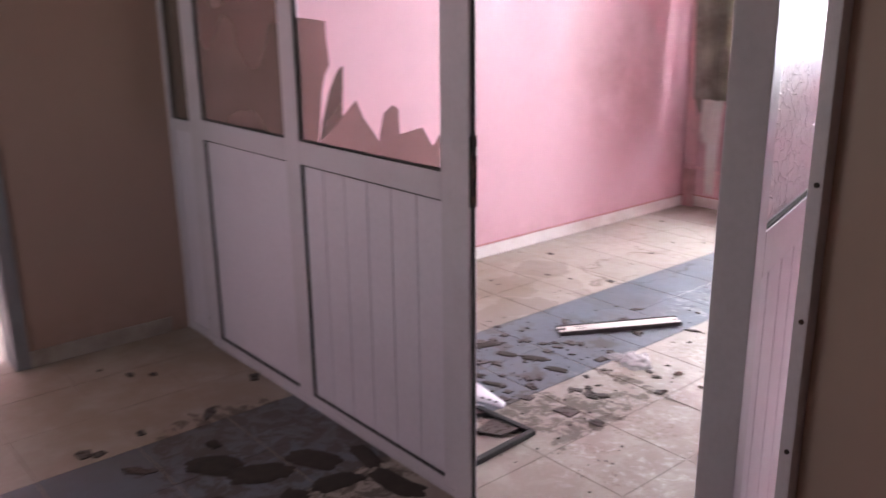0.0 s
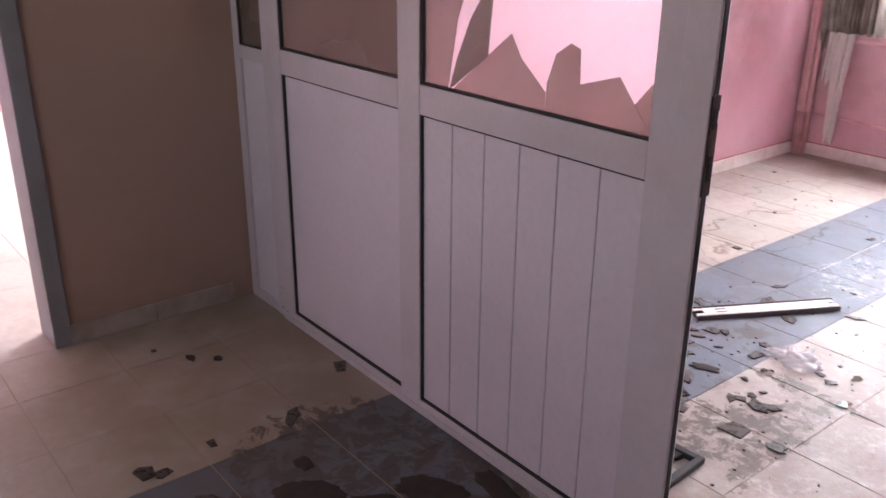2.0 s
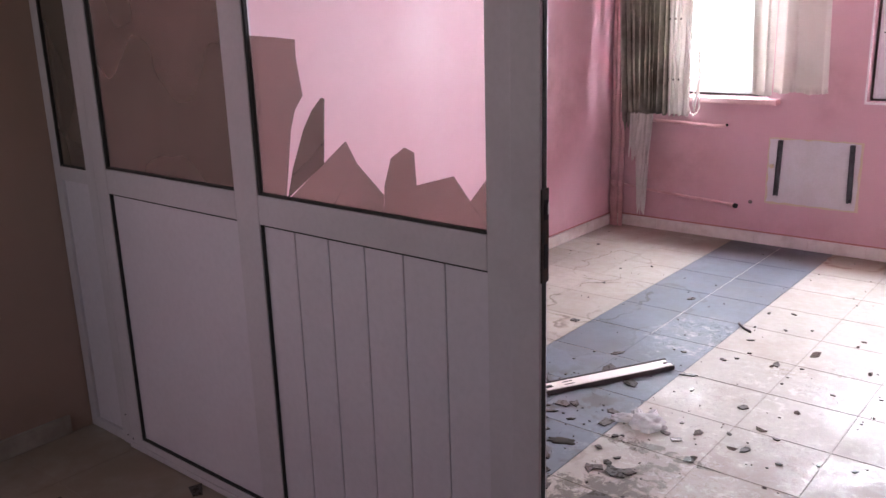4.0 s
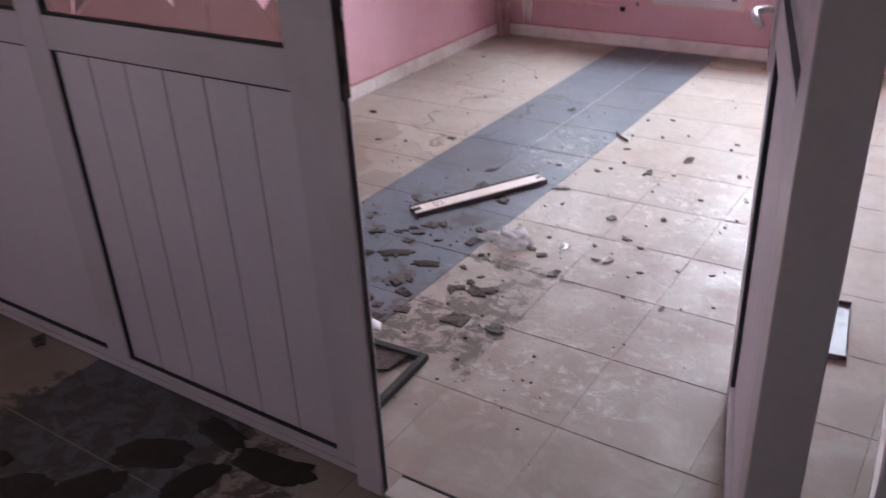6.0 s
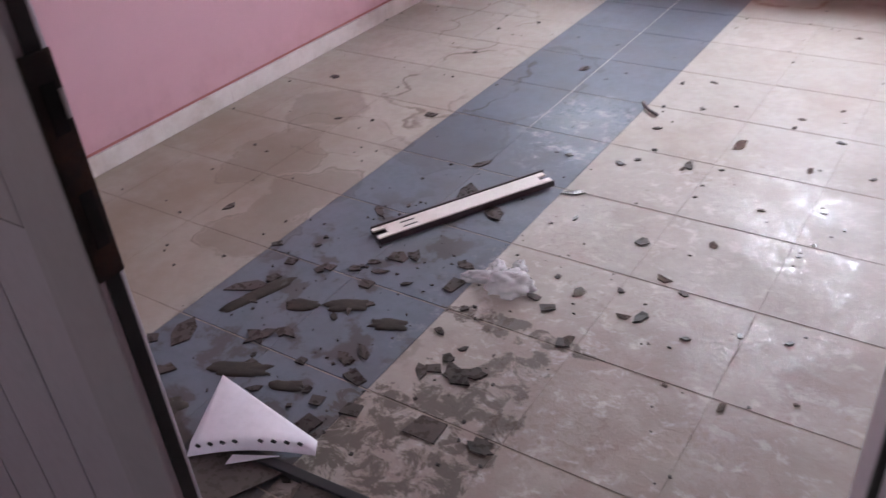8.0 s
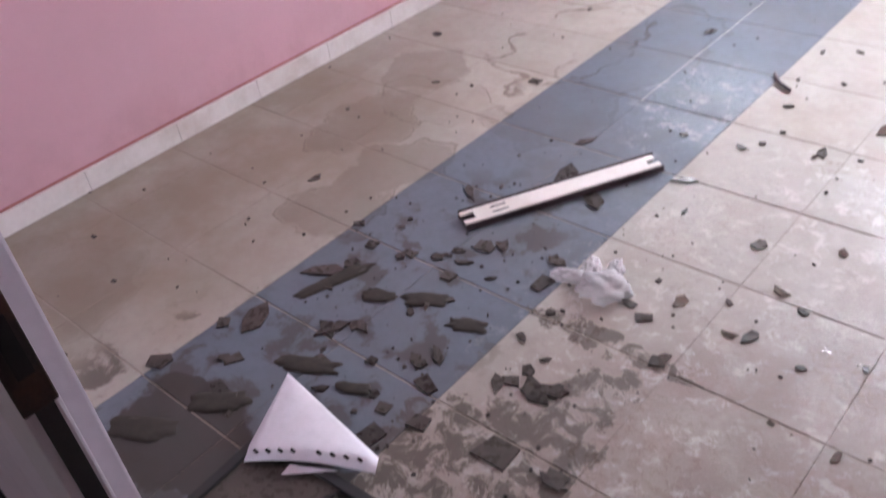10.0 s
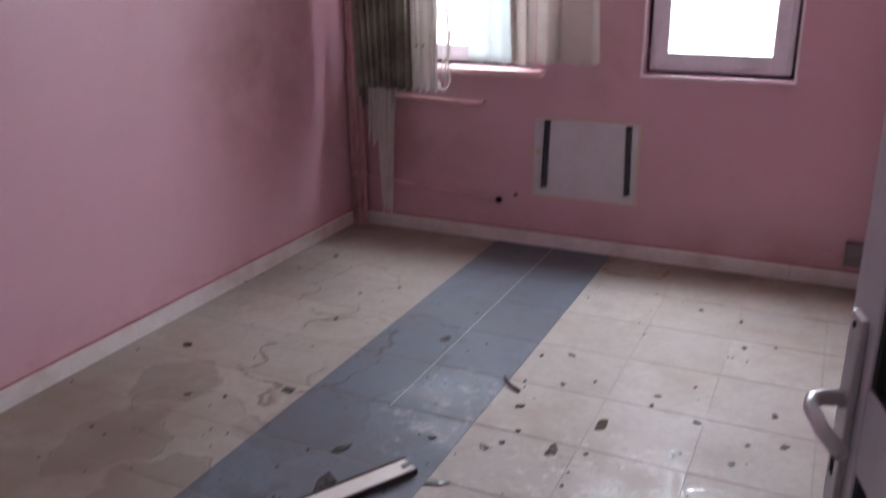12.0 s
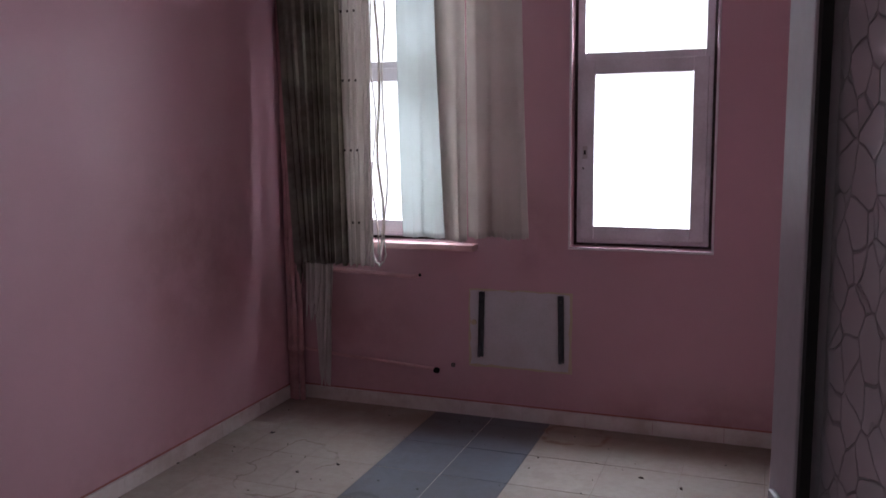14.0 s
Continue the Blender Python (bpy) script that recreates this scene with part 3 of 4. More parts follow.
part("glass_pane", boxes([((0.046, 0.020, 0.996), (0.226, 0.024, 2.07))]), bronze_pane, partition, "dusty bronze glass pane")
part("glass_pane", boxes([((0.350, 0.018, 1.012), (1.026, 0.022, 2.064))]), bronze_pane, partition, "dusty bronze glass pane")


def pane_shard(outline, mat=bronze_glass):
    """A splinter of glass still held by the frame; outline in x, z."""
    bm = plate(outline, -0.002, 0.002)
    bmesh.ops.transform(bm, matrix=Matrix(((1, 0, 0, 0), (0, 0, 1, 0.020), (0, 1, 0, 0), (0, 0, 0, 1))), verts=bm.verts)
    part("glass_splinter", bm, mat, partition, "jagged splinter of bronze glass")


pane_shard(((1.122, 1.43), (1.21, 1.426), (1.294, 1.42), (1.293, 1.374), (1.308, 1.285), (1.276, 1.248), (1.255, 1.198), (1.218, 1.016), (1.122, 1.016)))
pane_shard(((1.377, 1.282), (1.386, 1.280), (1.370, 1.12), (1.228, 1.018), (1.256, 1.099), (1.306, 1.201), (1.342, 1.251)), bronze_pane)
pane_shard(((1.234, 1.016), (1.368, 1.118), (1.452, 1.181), (1.485, 1.132), (1.395, 1.016)))
pane_shard(((1.486, 1.130), (1.570, 1.063), (1.567, 1.016), (1.397, 1.016)))
pane_shard(((1.571, 1.016), (1.576, 1.087), (1.600, 1.154), (1.642, 1.181), (1.669, 1.172), (1.673, 1.097), (1.669, 1.016)))
pane_shard(((1.671, 1.016), (1.676, 1.098), (1.782, 1.129), (1.880, 1.016)))
pane_shard(((1.828, 1.078), (1.885, 1.145), (1.885, 1.016), (1.882, 1.016)))

strike = part("strike_plate", boxes([((2.0422, -0.034, 0.945), (2.0460, -0.008, 1.138))], 0.0015), rusty_steel, partition, "rusty steel strike plate with two holes")
part("latch_hole", boxes([((2.0450, -0.026, 1.075), (2.0470, -0.014, 1.115))]), dark_hole, strike)
part("bolt_hole", boxes([((2.0450, -0.026, 0.975), (2.0470, -0.014, 1.025))]), dark_hole, strike)
part("bright_lip", boxes([((2.0455, -0.013, 1.085), (2.0480, -0.010, 1.108))]), chrome, strike)
for x, z in ((0.300, 0.035), (0.268, 0.12), (0.268, 0.04)):
    part("screw_hole", boxes([((x, -0.0028, z), (x + 0.004, -0.0005, z + 0.004))]), dark_hole, partition)

# ---- door leaf, swung into the room ----
NEAR, FAR = Vector((2.836, -0.130, 0)), Vector((2.585, 0.775, 0))
along = (FAR - NEAR).normalized()
LEAF_W = (FAR - NEAR).length
turn = math.degrees(math.atan2(along.y, along.x))
door = thing("door_1", "white aluminium door ajar, ribbed panel below crackle glass", "door", kind="structure",
             at=pose(NEAR.x, NEAR.y, 0, 0, 0, turn))
# local x runs from the hinge edge to the free edge, local -y points into the east side
T = 0.056


def leaf(name, x0, x1, z0, z1, y0=-T, y1=0.0, mat=None, label="", parent=None, bevel=0.003):
    return part(name, boxes([((x0, y0, z0), (x1, y1, z1))], bevel), mat or white_alu, parent or door, label)


leaf("hinge_post", 0, 0.066, 0.002, 2.06, -0.076, 0.002)
leaf("hinge_stile", 0.071, 0.152, 0.004, 2.06)
# black strip drawn for the shade in the gap beside the post
leaf("hinge_gap_shade", 0.066, 0.071, 0.004, 2.06, -T + 0.006, -0.006, rubber, bevel=0)
free_stile = leaf("lock_stile", LEAF_W - 0.085, LEAF_W, 0.004, 2.06)
leaf("bottom_rail", 0.152, LEAF_W - 0.085, 0.004, 0.05)
leaf("mid_rail", 0.152, LEAF_W - 0.085, 0.925, 1.025)
leaf("top_rail", 0.152, LEAF_W - 0.085, 1.97, 2.06)
nb = 6
bw = (LEAF_W - 0.237) / nb
leaf_board = mesh_of("board", boxes([((0.0018, -T + 0.014, 0.05), (bw - 0.0018, -0.014, 0.925))], 0.0028), white_panel)
for i in range(nb):
    b = new("board", leaf_board)
    b.parent, b.location.x = door, 0.152 + i * bw
leaf("board_core", 0.152, LEAF_W - 0.085, 0.05, 0.925, -T / 2 - 0.004, -T / 2 + 0.004, grey_jamb, bevel=0)
for y0, y1 in ((-0.0135, -0.003), (-T + 0.003, -T + 0.0135)):
    part("gasket", boxes([((LEAF_W - 0.096, y0, 0.05), (LEAF_W - 0.085, y1, 0.925)), ((LEAF_W - 0.096, y0, 1.025), (LEAF_W - 0.085, y1, 1.97)),
                          ((0.152, y0, 1.025), (LEAF_W - 0.096, y1, 1.030)), ((0.152, y0, 1.030), (0.157, y1, 1.97))]), rubber, door)
leaf("glass_pane", 0.152, LEAF_W - 0.085, 1.025, 1.97, -0.034, -0.026, crackle, "crackle-patterned translucent glass", bevel=0)
for s, face in ((1, 0.0), (-1, -T)):
    esc = part("handle_plate", boxes([((LEAF_W - 0.062, min(face, face + s * 0.009), 0.862), (LEAF_W - 0.024, max(face, face + s * 0.009), 1.090))], 0.0042),
               chrome, door, "satin metal handle plate")
    part("lever", tube([(LEAF_W - 0.043, face + s * 0.004, 0.990), (LEAF_W - 0.043, face + s * 0.030, 0.990), (LEAF_W - 0.050, face + s * 0.042, 0.990),
                        (LEAF_W - 0.070, face + s * 0.048, 0.990), (LEAF_W - 0.110, face + s * 0.047, 0.988), (LEAF_W - 0.148, face + s * 0.036, 0.982)], 0.0085, 12),
         chrome, esc, "curved satin metal lever", True)
    part("keyhole", boxes([((LEAF_W - 0.048, face + s * 0.009 - 0.001, 0.895), (LEAF_W - 0.038, face + s * 0.009 + 0.001, 0.925))]), dark_hole, esc)
    part("screw", tube([(LEAF_W - 0.043, face + s * 0.008, 1.078), (LEAF_W - 0.043, face + s * 0.0105, 1.078)], 0.004, 8), dark_hole, esc)
leaf("lock_face", LEAF_W - 0.001, LEAF_W + 0.002, 0.87, 1.09, -0.040, -0.018, rusty_steel, "rusty lock face", bevel=0.0005)

# ---- heating pipes ----
for x, y in ((0.134, 3.80), (0.166, 3.79), (0.198, 3.80)):
    riser = tagged(part("heating_pipe", tube([(x, y, 0.0), (x, y, TOP)], 0.0150, 12), pipe_paint, None, "", True),
                   "pink painted vertical heating pipe in the corner", "pipe", "heating risers")
    for z in (0.30, 0.88, 1.53, 2.03):
        part("coupling", tube([(x, y, z - 0.02), (x, y, z + 0.02)], 0.0185, 10), pipe_paint, riser)
stub = tagged(part("pipe_stub", tube([(0.20, 3.79, 0.752), (0.45, 3.80, 0.742), (0.72, 3.80, 0.733), (0.84, 3.80, 0.728), (0.89, 3.785, 0.733), (0.925, 3.77, 0.744)], 0.0115, 10),
                   pipe_paint, None, "", True), "cut-off pink painted radiator pipe on the wall", "pipe")
part("open_end", tube([(0.925, 3.77, 0.744), (0.9275, 3.769, 0.745)], 0.009, 10), dark_hole, stub)
low = tagged(part("pipe_stub", tube([(0.20, 3.835, 0.285), (0.45, 3.838, 0.262), (0.80, 3.838, 0.243), (0.985, 3.835, 0.232)], 0.009, 10), pipe_paint, None, "", True),
             "low pink painted pipe ending in a dark hole", "pipe")
part("open_end", tube([(0.980, 3.83, 0.231), (0.998, 3.822, 0.230)], 0.015, 10), dark_hole, low)
tagged(part("wall_plug", tube([(1.075, 3.852, 0.262), (1.075, 3.842, 0.262)], 0.012, 8), box_plastic), "small dark hole of a lost wall fixing", "wall plug")


# ---- bare patch where a radiator hung ----
def ragged_rect(x0, x1, z0, z1, wobble, n=14):
    out = []
    for (ax, az), (bx, bz) in (((x0, z0), (x1, z0)), ((x1, z0), (x1, z1)), ((x1, z1), (x0, z1)), ((x0, z1), (x0, z0))):
        for i in range(n):
            k = i / n
            out.append((ax + (bx - ax) * k + random.uniform(-wobble, wobble), az + (bz - az) * k + random.uniform(-wobble, wobble)))
    return out


UP = Matrix(((1, 0, 0, 0), (0, 0, -1, WALL_Y), (0, 1, 0, 0), (0, 0, 0, 1)))
patch = thing("radiator_patch", "unpainted pale wall patch where a radiator hung", "wall patch")
bm = plate(ragged_rect(1.163, 1.700, 0.266, 0.676, 0.004), -0.001, 0.0015)
bmesh.ops.transform(bm, matrix=UP, verts=bm.verts)
part("paint_edge", bm, yellowed, patch, "yellowed paint edge")
bm = plate(ragged_rect(1.172, 1.688, 0.278, 0.668, 0.005), 0.0015, 0.0030)
bmesh.ops.transform(bm, matrix=UP, verts=bm.verts)
part("bare_wall", bm, bare_plaster, patch)
tagged(part("wall_plug", tube([(1.192, 3.85, 0.50), (1.192, 3.838, 0.50)], 0.014, 10), yellowed), "round yellowed wall fixing near a bracket", "wall plug")


def bracket():
    b = thing("radiator_bracket", "dark steel radiator bracket screwed to the pale patch", "bracket", "radiator brackets")
    part("rail", boxes([((-0.013, -0.020, -0.17), (-0.010, 0, 0.17)), ((0.010, -0.020, -0.17), (0.013, 0, 0.17)), ((-0.010, -0.005, -0.17), (0.010, 0, 0.17))], 0.001), bracket_steel, b)
    part("hook", boxes([((-0.006, -0.045, -0.165), (0.006, -0.006, -0.150)), ((-0.006, -0.045, -0.150), (0.006, -0.038, -0.125))], 0.0015), bracket_steel, b)
    part("hook", boxes([((-0.006, -0.036, 0.135), (0.006, -0.006, 0.147))], 0.0015), bracket_steel, b)
    return b


first = bracket()
first.matrix_world = pose(1.233, WALL_Y - 0.003, 0.492, 0, 1.5, 0)
copy_thing(first, pose(1.648, WALL_Y - 0.003, 0.492, 0, -1.0, 0))

box = thing("socket_box", "scorched grey plastic box low on the wall", "junction box")
part("body", boxes([((2.648, WALL_Y - 0.045, 0.115), (2.735, WALL_Y - 0.001, 0.222))], 0.006), box_plastic, box)
part("cover", boxes([((2.656, WALL_Y - 0.050, 0.125), (2.727, WALL_Y - 0.044, 0.212))], 0.003), box_plastic, box)

side_patch = thing("radiator_patch", "pale patch with yellowed edge on side room wall", "wall patch")
part("bare_wall", boxes([((-4.2005, -0.55, 0.30), (-4.196, 0.05, 0.78))]), bare_plaster, side_patch)
part("paint_edge", boxes([((-4.2005, 0.05, 0.28), (-4.197, 0.09, 0.80)), ((-4.2005, -0.57, 0.78), (-4.197, 0.05, 0.84))]), yellowed, side_patch)


# ---- curtains ----
def drape(name, top, bottom, z0, z1, y, folds, depth, mat, label, ragged=0.0, seed=0, cols=150, rows=40, category="curtain"):
    """Hanging cloth between x ranges at its top and hem, in uneven pleats."""
    rnd = random.Random(seed)
    phase = [rnd.uniform(0, 6.28) for _ in range(4)]
    hem = [rnd.uniform(0, 1) for _ in range(40)]
    bm = bmesh.new()
    grid = []
    for j in range(rows + 1):
        v = j / rows
        row = []
        for i in range(cols + 1):
            u = i / cols
            x0 = top[0] + (bottom[0] - top[0]) * v ** 1.3
            x1 = top[1] + (bottom[1] - top[1]) * v ** 1.3
            w = u + 0.030 * math.sin(7 * u + phase[0] + 0.8 * v) + 0.016 * math.sin(17 * u + phase[1] - v)
            f = math.sin(2 * math.pi * folds * w + phase[2] + 0.5 * math.sin(3 * v + phase[3]))
            f2 = math.sin(2 * math.pi * folds * 2.3 * w + phase[1] + v * 2)
            amp = depth * (0.65 + 0.45 * v) * (0.7 + 0.3 * math.sin(5 * u + phase[3]))
            k = u * 38
            drop = ragged * (hem[int(k)] * (1 - k % 1) + hem[int(k) + 1] * (k % 1))
            sag = 0.006 * math.sin(2 * math.pi * folds * w + phase[0])
            z = z1 + (z0 + drop + sag - z1) * v
            row.append(bm.verts.new((x0 + (x1 - x0) * u + 0.006 * f2 * v, y + amp * (0.85 * f + 0.16 * f2), z)))
        grid.append(row)
    for a, b in zip(grid, grid[1:]):
        for i in range(cols):
            bm.faces.new((a[i], a[i + 1], b[i + 1], b[i]))
    ob = part(name, bm, mat, None, "", True)
    s = ob.modifiers.new("cloth_thickness", "SOLIDIFY")
    s.thickness = 0.0016
    return tagged(ob, label, category)


RAIL_Z = 2.42
rail = thing("curtain_rail", "white curtain rail on the wall above the window", "curtain rail")
part("track", boxes([((0.12, 3.60, RAIL_Z), (1.62, 3.66, RAIL_Z + 0.025)), ((0.12, 3.70, RAIL_Z), (1.62, 3.745, RAIL_Z + 0.025))], 0.003), pvc, rail)
for x in (0.20, 1.50):
    part("arm", boxes([((x, 3.60, RAIL_Z + 0.025), (x + 0.03, WALL_Y, RAIL_Z + 0.04))], 0.002), pvc, rail)

drape("curtain", (0.22, 0.60), (0.29, 0.61), 0.80, RAIL_Z, 3.63, 9, 0.034, grey_cloth, "sooty grey-green pleated curtain, bunched to one side", 0.02, 3, 260)
drape("net_curtain", (0.585, 0.745), (0.60, 0.735), 0.80, RAIL_Z, 3.625, 5, 0.026, white_net, "grimy white pleated net at the window edge", 0.02, 23, 110, category="curtain")
drape("curtain", (0.225, 0.37), (0.245, 0.41), 0.66, RAIL_Z, 3.725, 3, 0.018, grey_cloth, "sooty brown-grey lining behind the sooty curtain", 0.10, 5, 60)
drape("net_curtain", (0.335, 0.475), (0.375, 0.425), 0.10, 0.84, 3.69, 3.5, 0.030, white_net, "torn grimy white net hanging nearly to the floor", 0.22, 8, 70, category="curtain")
drape("net_curtain", (0.325, 0.42), (0.335, 0.385), 0.45, 0.80, 3.665, 2.5, 0.026, white_net, "short torn white net scrap below the curtain", 0.18, 29, 60, category="curtain")
drape("curtain", (0.84, 1.075), (0.865, 1.105), 0.945, RAIL_Z, 3.72, 1.6, 0.016, pale_cloth, "pale blue sheer curtain lit from behind", 0.004, 11, 80)
drape("curtain", (1.06, 1.215), (1.105, 1.216), 0.940, RAIL_Z, 3.67, 1.0, 0.014, beige_cloth, "narrow dirty beige curtain strip", 0.003, 14, 50)
drape("curtain", (1.222, 1.488), (1.228, 1.528), 0.955, RAIL_Z, 3.68, 1.7, 0.018, beige_cloth, "dirty beige curtain beside the window", 0.012, 17, 90)
for i, (x, z) in enumerate(((0.735, 0.86), (0.765, 0.83), (0.795, 0.86))):
    pts = [(x + 0.012 * math.sin(k * 0.9 + i * 2), 3.66 + 0.01 * math.cos(k * 1.3 + i), RAIL_Z - (RAIL_Z - z) * k / 16) for k in range(17)]
    tagged(part("frayed_ribbon", tube(pts, 0.004 if i != 1 else 0.007, 6), white_net, None, "", True), "frayed white strip hanging before the window", "ribbon", "frayed strips")
loop = [(0.715 + 0.075 * k / 10, 3.66, 0.86 - 0.055 * math.sin(math.pi * k / 10) + 0.008 * math.sin(k * 2.1)) for k in range(11)]
tagged(part("frayed_ribbon", tube(loop, 0.005, 6), white_net, None, "", True), "frayed looped white strip under the curtain", "ribbon", "frayed strips")
buttons = new("curtain_rings", mesh_of("curtain_rings", boxes([((x, 3.590, z), (x + 0.008, 3.600, z + 0.012)) for z in (1.02, 1.38, 1.72, 2.05) for x in (0.60, 0.635, 0.67)], 0.002), brown_edge))
tagged(buttons, "small dark eyelets down the pleated curtain", "curtain eyelets", kind="stuff")

# ---- things lying on the floor ----
strip = thing("plastic_rail", "cream plastic rail with dark edges on blue tiles", "plastic rail",
              at=pose(1.236, 1.226, 0.0105, 0, -0.3, math.degrees(math.atan2(1.735 - 1.226, 1.528 - 1.236))))
L = 0.585
part("face", boxes([((0.036, -0.030, 0.006), (L - 0.030, 0.030, 0.012)), ((0.0, -0.030, 0.006), (0.036, -0.013, 0.012)), ((0.0, 0.013, 0.006), (0.036, 0.030, 0.012)),
                    ((L - 0.030, -0.030, 0.006), (L, -0.010, 0.012)), ((L - 0.030, 0.010, 0.006), (L, 0.030, 0.012))], 0.001), cream_strip, strip)
part("edge", boxes([((0.0, 0.030, -0.010), (L + 0.006, 0.036, 0.017))], 0.0025), brown_edge, strip, "dark brown raised edge")
part("edge", boxes([((0.0, -0.034, -0.010), (L + 0.006, -0.030, 0.009))], 0.0025), brown_edge, strip, "dark brown raised edge")
part("slot", boxes([((0.085, 0.009, 0.0118), (0.130, 0.014, 0.0128))]), dark_hole, strip)
part("slot", boxes([((0.085, -0.015, 0.0118), (0.130, -0.010, 0.0128))]), dark_hole, strip)
part("underside", boxes([((0.004, -0.030, -0.008), (L - 0.004, 0.030, -0.004))]), brown_edge, strip)

tray = thing("metal_tray", "narrow grey sheet metal tray on the floor", "metal tray", at=pose(2.775, 1.16, 0.004, 0, 0, 8))
part("base", boxes([((-0.036, -0.150, 0), (0.036, 0.150, 0.003))]), tray_metal, tray)
part("rim", boxes([((-0.036, 0.146, 0.003), (0.036, 0.150, 0.016)), ((-0.036, -0.150, 0.003), (0.036, -0.146, 0.012)), ((0.0325, -0.146, 0.003), (0.036, 0.146, 0.012))], 0.0008), brown_edge, tray)

sash = thing("loose_sash", "black-edged sash with broken bronze glass on the floor", "window sash", at=pose(1.384, 0.072, 0.003, 0, 0, 3.5))
SW, SH = 0.47, 0.355
part("side", boxes([((0, 0, 0), (0.022, SH, 0.020))], 0.003), rubber, sash)
part("side", boxes([((SW - 0.022, 0, 0), (SW, SH, 0.020))], 0.003), rubber, sash)
part("side", boxes([((0.022, SH - 0.022, 0), (SW - 0.022, SH, 0.020))], 0.003), rubber, sash)
part("side", boxes([((0.022, 0, 0), (SW - 0.022, 0.022, 0.020))], 0.003), rubber, sash)
for outline in (((0.022, 0.022), (0.20, 0.022), (0.16, 0.20), (0.24, 0.333), (0.022, 0.333)), ((0.27, 0.022), (0.40, 0.022), (0.33, 0.16)),
                ((0.29, 0.333), (0.31, 0.21), (0.40, 0.25), (0.41, 0.333))):
    part("glass_splinter", plate(outline, 0.008, 0.012), shard_glass, sash)

sheet = thing("bent_white_sheet", "bent white plastic sheet with punched edge on the sash", "plastic sheet")
bm = bmesh.new()
apex, left, right = Vector((1.304, 0.555, 0.045)), Vector((1.378, 0.379, 0.026)), Vector((1.620, 0.513, 0.030))
rows = []
for j in range(13):
    v = j / 12
    a, b = apex.lerp(left, v), apex.lerp(right, v)
    rows.append([bm.verts.new(a.lerp(b, i / 12) + Vector((0, 0, 0.018 * math.sin(math.pi * i / 12) * v))) for i in range(13)])
for a, b in zip(rows, rows[1:]):
    for i in range(12):
        bm.faces.new((a[i], a[i + 1], b[i + 1], b[i]))
fold = [bm.verts.new(v.co + Vector((0.016, -0.028, -0.008))) for v in rows[-1]]
for i in range(12):
    bm.faces.new((rows[-1][i], rows[-1][i + 1], fold[i + 1], fold[i]))
bmesh.ops.remove_doubles(bm, verts=bm.verts, dist=0.0005)
ob = part("sheet", bm, white_sheet, sheet, "", True)
ob.modifiers.new("sheet_thickness", "SOLIDIFY").thickness = 0.002
edge_dir = (right - left)
for k in range(9):
    if k == 4:
        continue
    c = left + edge_dir * (0.08 + 0.10 * k) + Vector((0.007, -0.0125, 0.018 * math.sin(math.pi * (0.08 + 0.10 * k)) - 0.001))
    part("punched_slot", boxes([(c - Vector((0.006, 0.003, 0.001)), c + Vector((0.006, 0.003, 0.0022)))]), dark_hole, sheet)
bm = plate(((1.482, 0.400), (1.572, 0.446), (1.487, 0.373)), 0.022, 0.024)
part("torn_flap", bm, white_sheet, sheet)


def crumpled(centre, radii, seed, squash=1.0):
    """A wrinkled hollow lobe of thin film."""
    bm = bmesh.new()
    bmesh.ops.create_icosphere(bm, subdivisions=4, radius=1.0)
    off = Vector((seed * 3.1, seed * 1.7, 0))
    for v in bm.verts:
        n = noise.noise(v.co * 2.2 + off) * 0.28 + abs(noise.noise(v.co * 5.5 + off)) * 0.30
        p = v.co * (0.82 + n)
        v.co = Vector((p.x * radii[0], p.y * radii[1], max(p.z, -0.35) * radii[2])) + Vector(centre)
    return bm


glove = thing("plastic_wrap", "crumpled clear plastic wrap lying on the tiles", "plastic wrap", at=pose(1.695, 1.195, 0.0, 0, 0, 18))
part("crumple", crumpled((0, 0, 0.014), (0.070, 0.052, 0.040), 2), film_mat, glove, "", True)
part("crumple", crumpled((-0.085, 0.025, 0.009), (0.055, 0.020, 0.024), 5), film_mat, glove, "", True)
part("crumple", crumpled((-0.045, 0.068, 0.009), (0.026, 0.042, 0.024), 7), film_mat, glove, "", True)
part("crumple", crumpled((0.012, 0.078, 0.009), (0.022, 0.034, 0.026), 9), film_mat, glove, "", True)

# ---- broken glass and crumbs ----
chips = random.Random(21)


def chip_mesh(size, long, mat=None):
    n = chips.choice((4, 4, 5, 5, 6))
    a0 = chips.uniform(0, 6.28)
    out = []
    for k in range(n):
        a = a0 + 2 * math.pi * (k + chips.uniform(-0.28, 0.28)) / n
        r = size * chips.uniform(0.65, 1.15)
        out.append((math.cos(a) * r * long, math.sin(a) * r))
    return mesh_of("glass_shard", plate(out, 0.0, 0.004), mat or shard_glass)


CHIPS = [chip_mesh(1.0, long) for long in (1.0, 1.3, 1.3, 1.7, 1.9, 2.4, 1.5, 1.2)]
CLEAR = [chip_mesh(1.0, long, bronze_pane) for long in (1.2, 1.6, 2.1, 1.4)]


def shard(x, y, size, label="dirty bronze glass shard lying on the tiles"):
    ob = new("glass_shard", chips.choice(CLEAR if x > 1.84 and y > 1.0 and chips.random() < 0.6 else CHIPS))
    ob.matrix_world = pose(x, y, 0.0008, chips.uniform(-2, 2), chips.uniform(-2, 2), chips.uniform(0, 360)) @ Matrix.Diagonal((size, size, 1, 1))
    return tagged(ob, label, "glass shard", "broken glass")


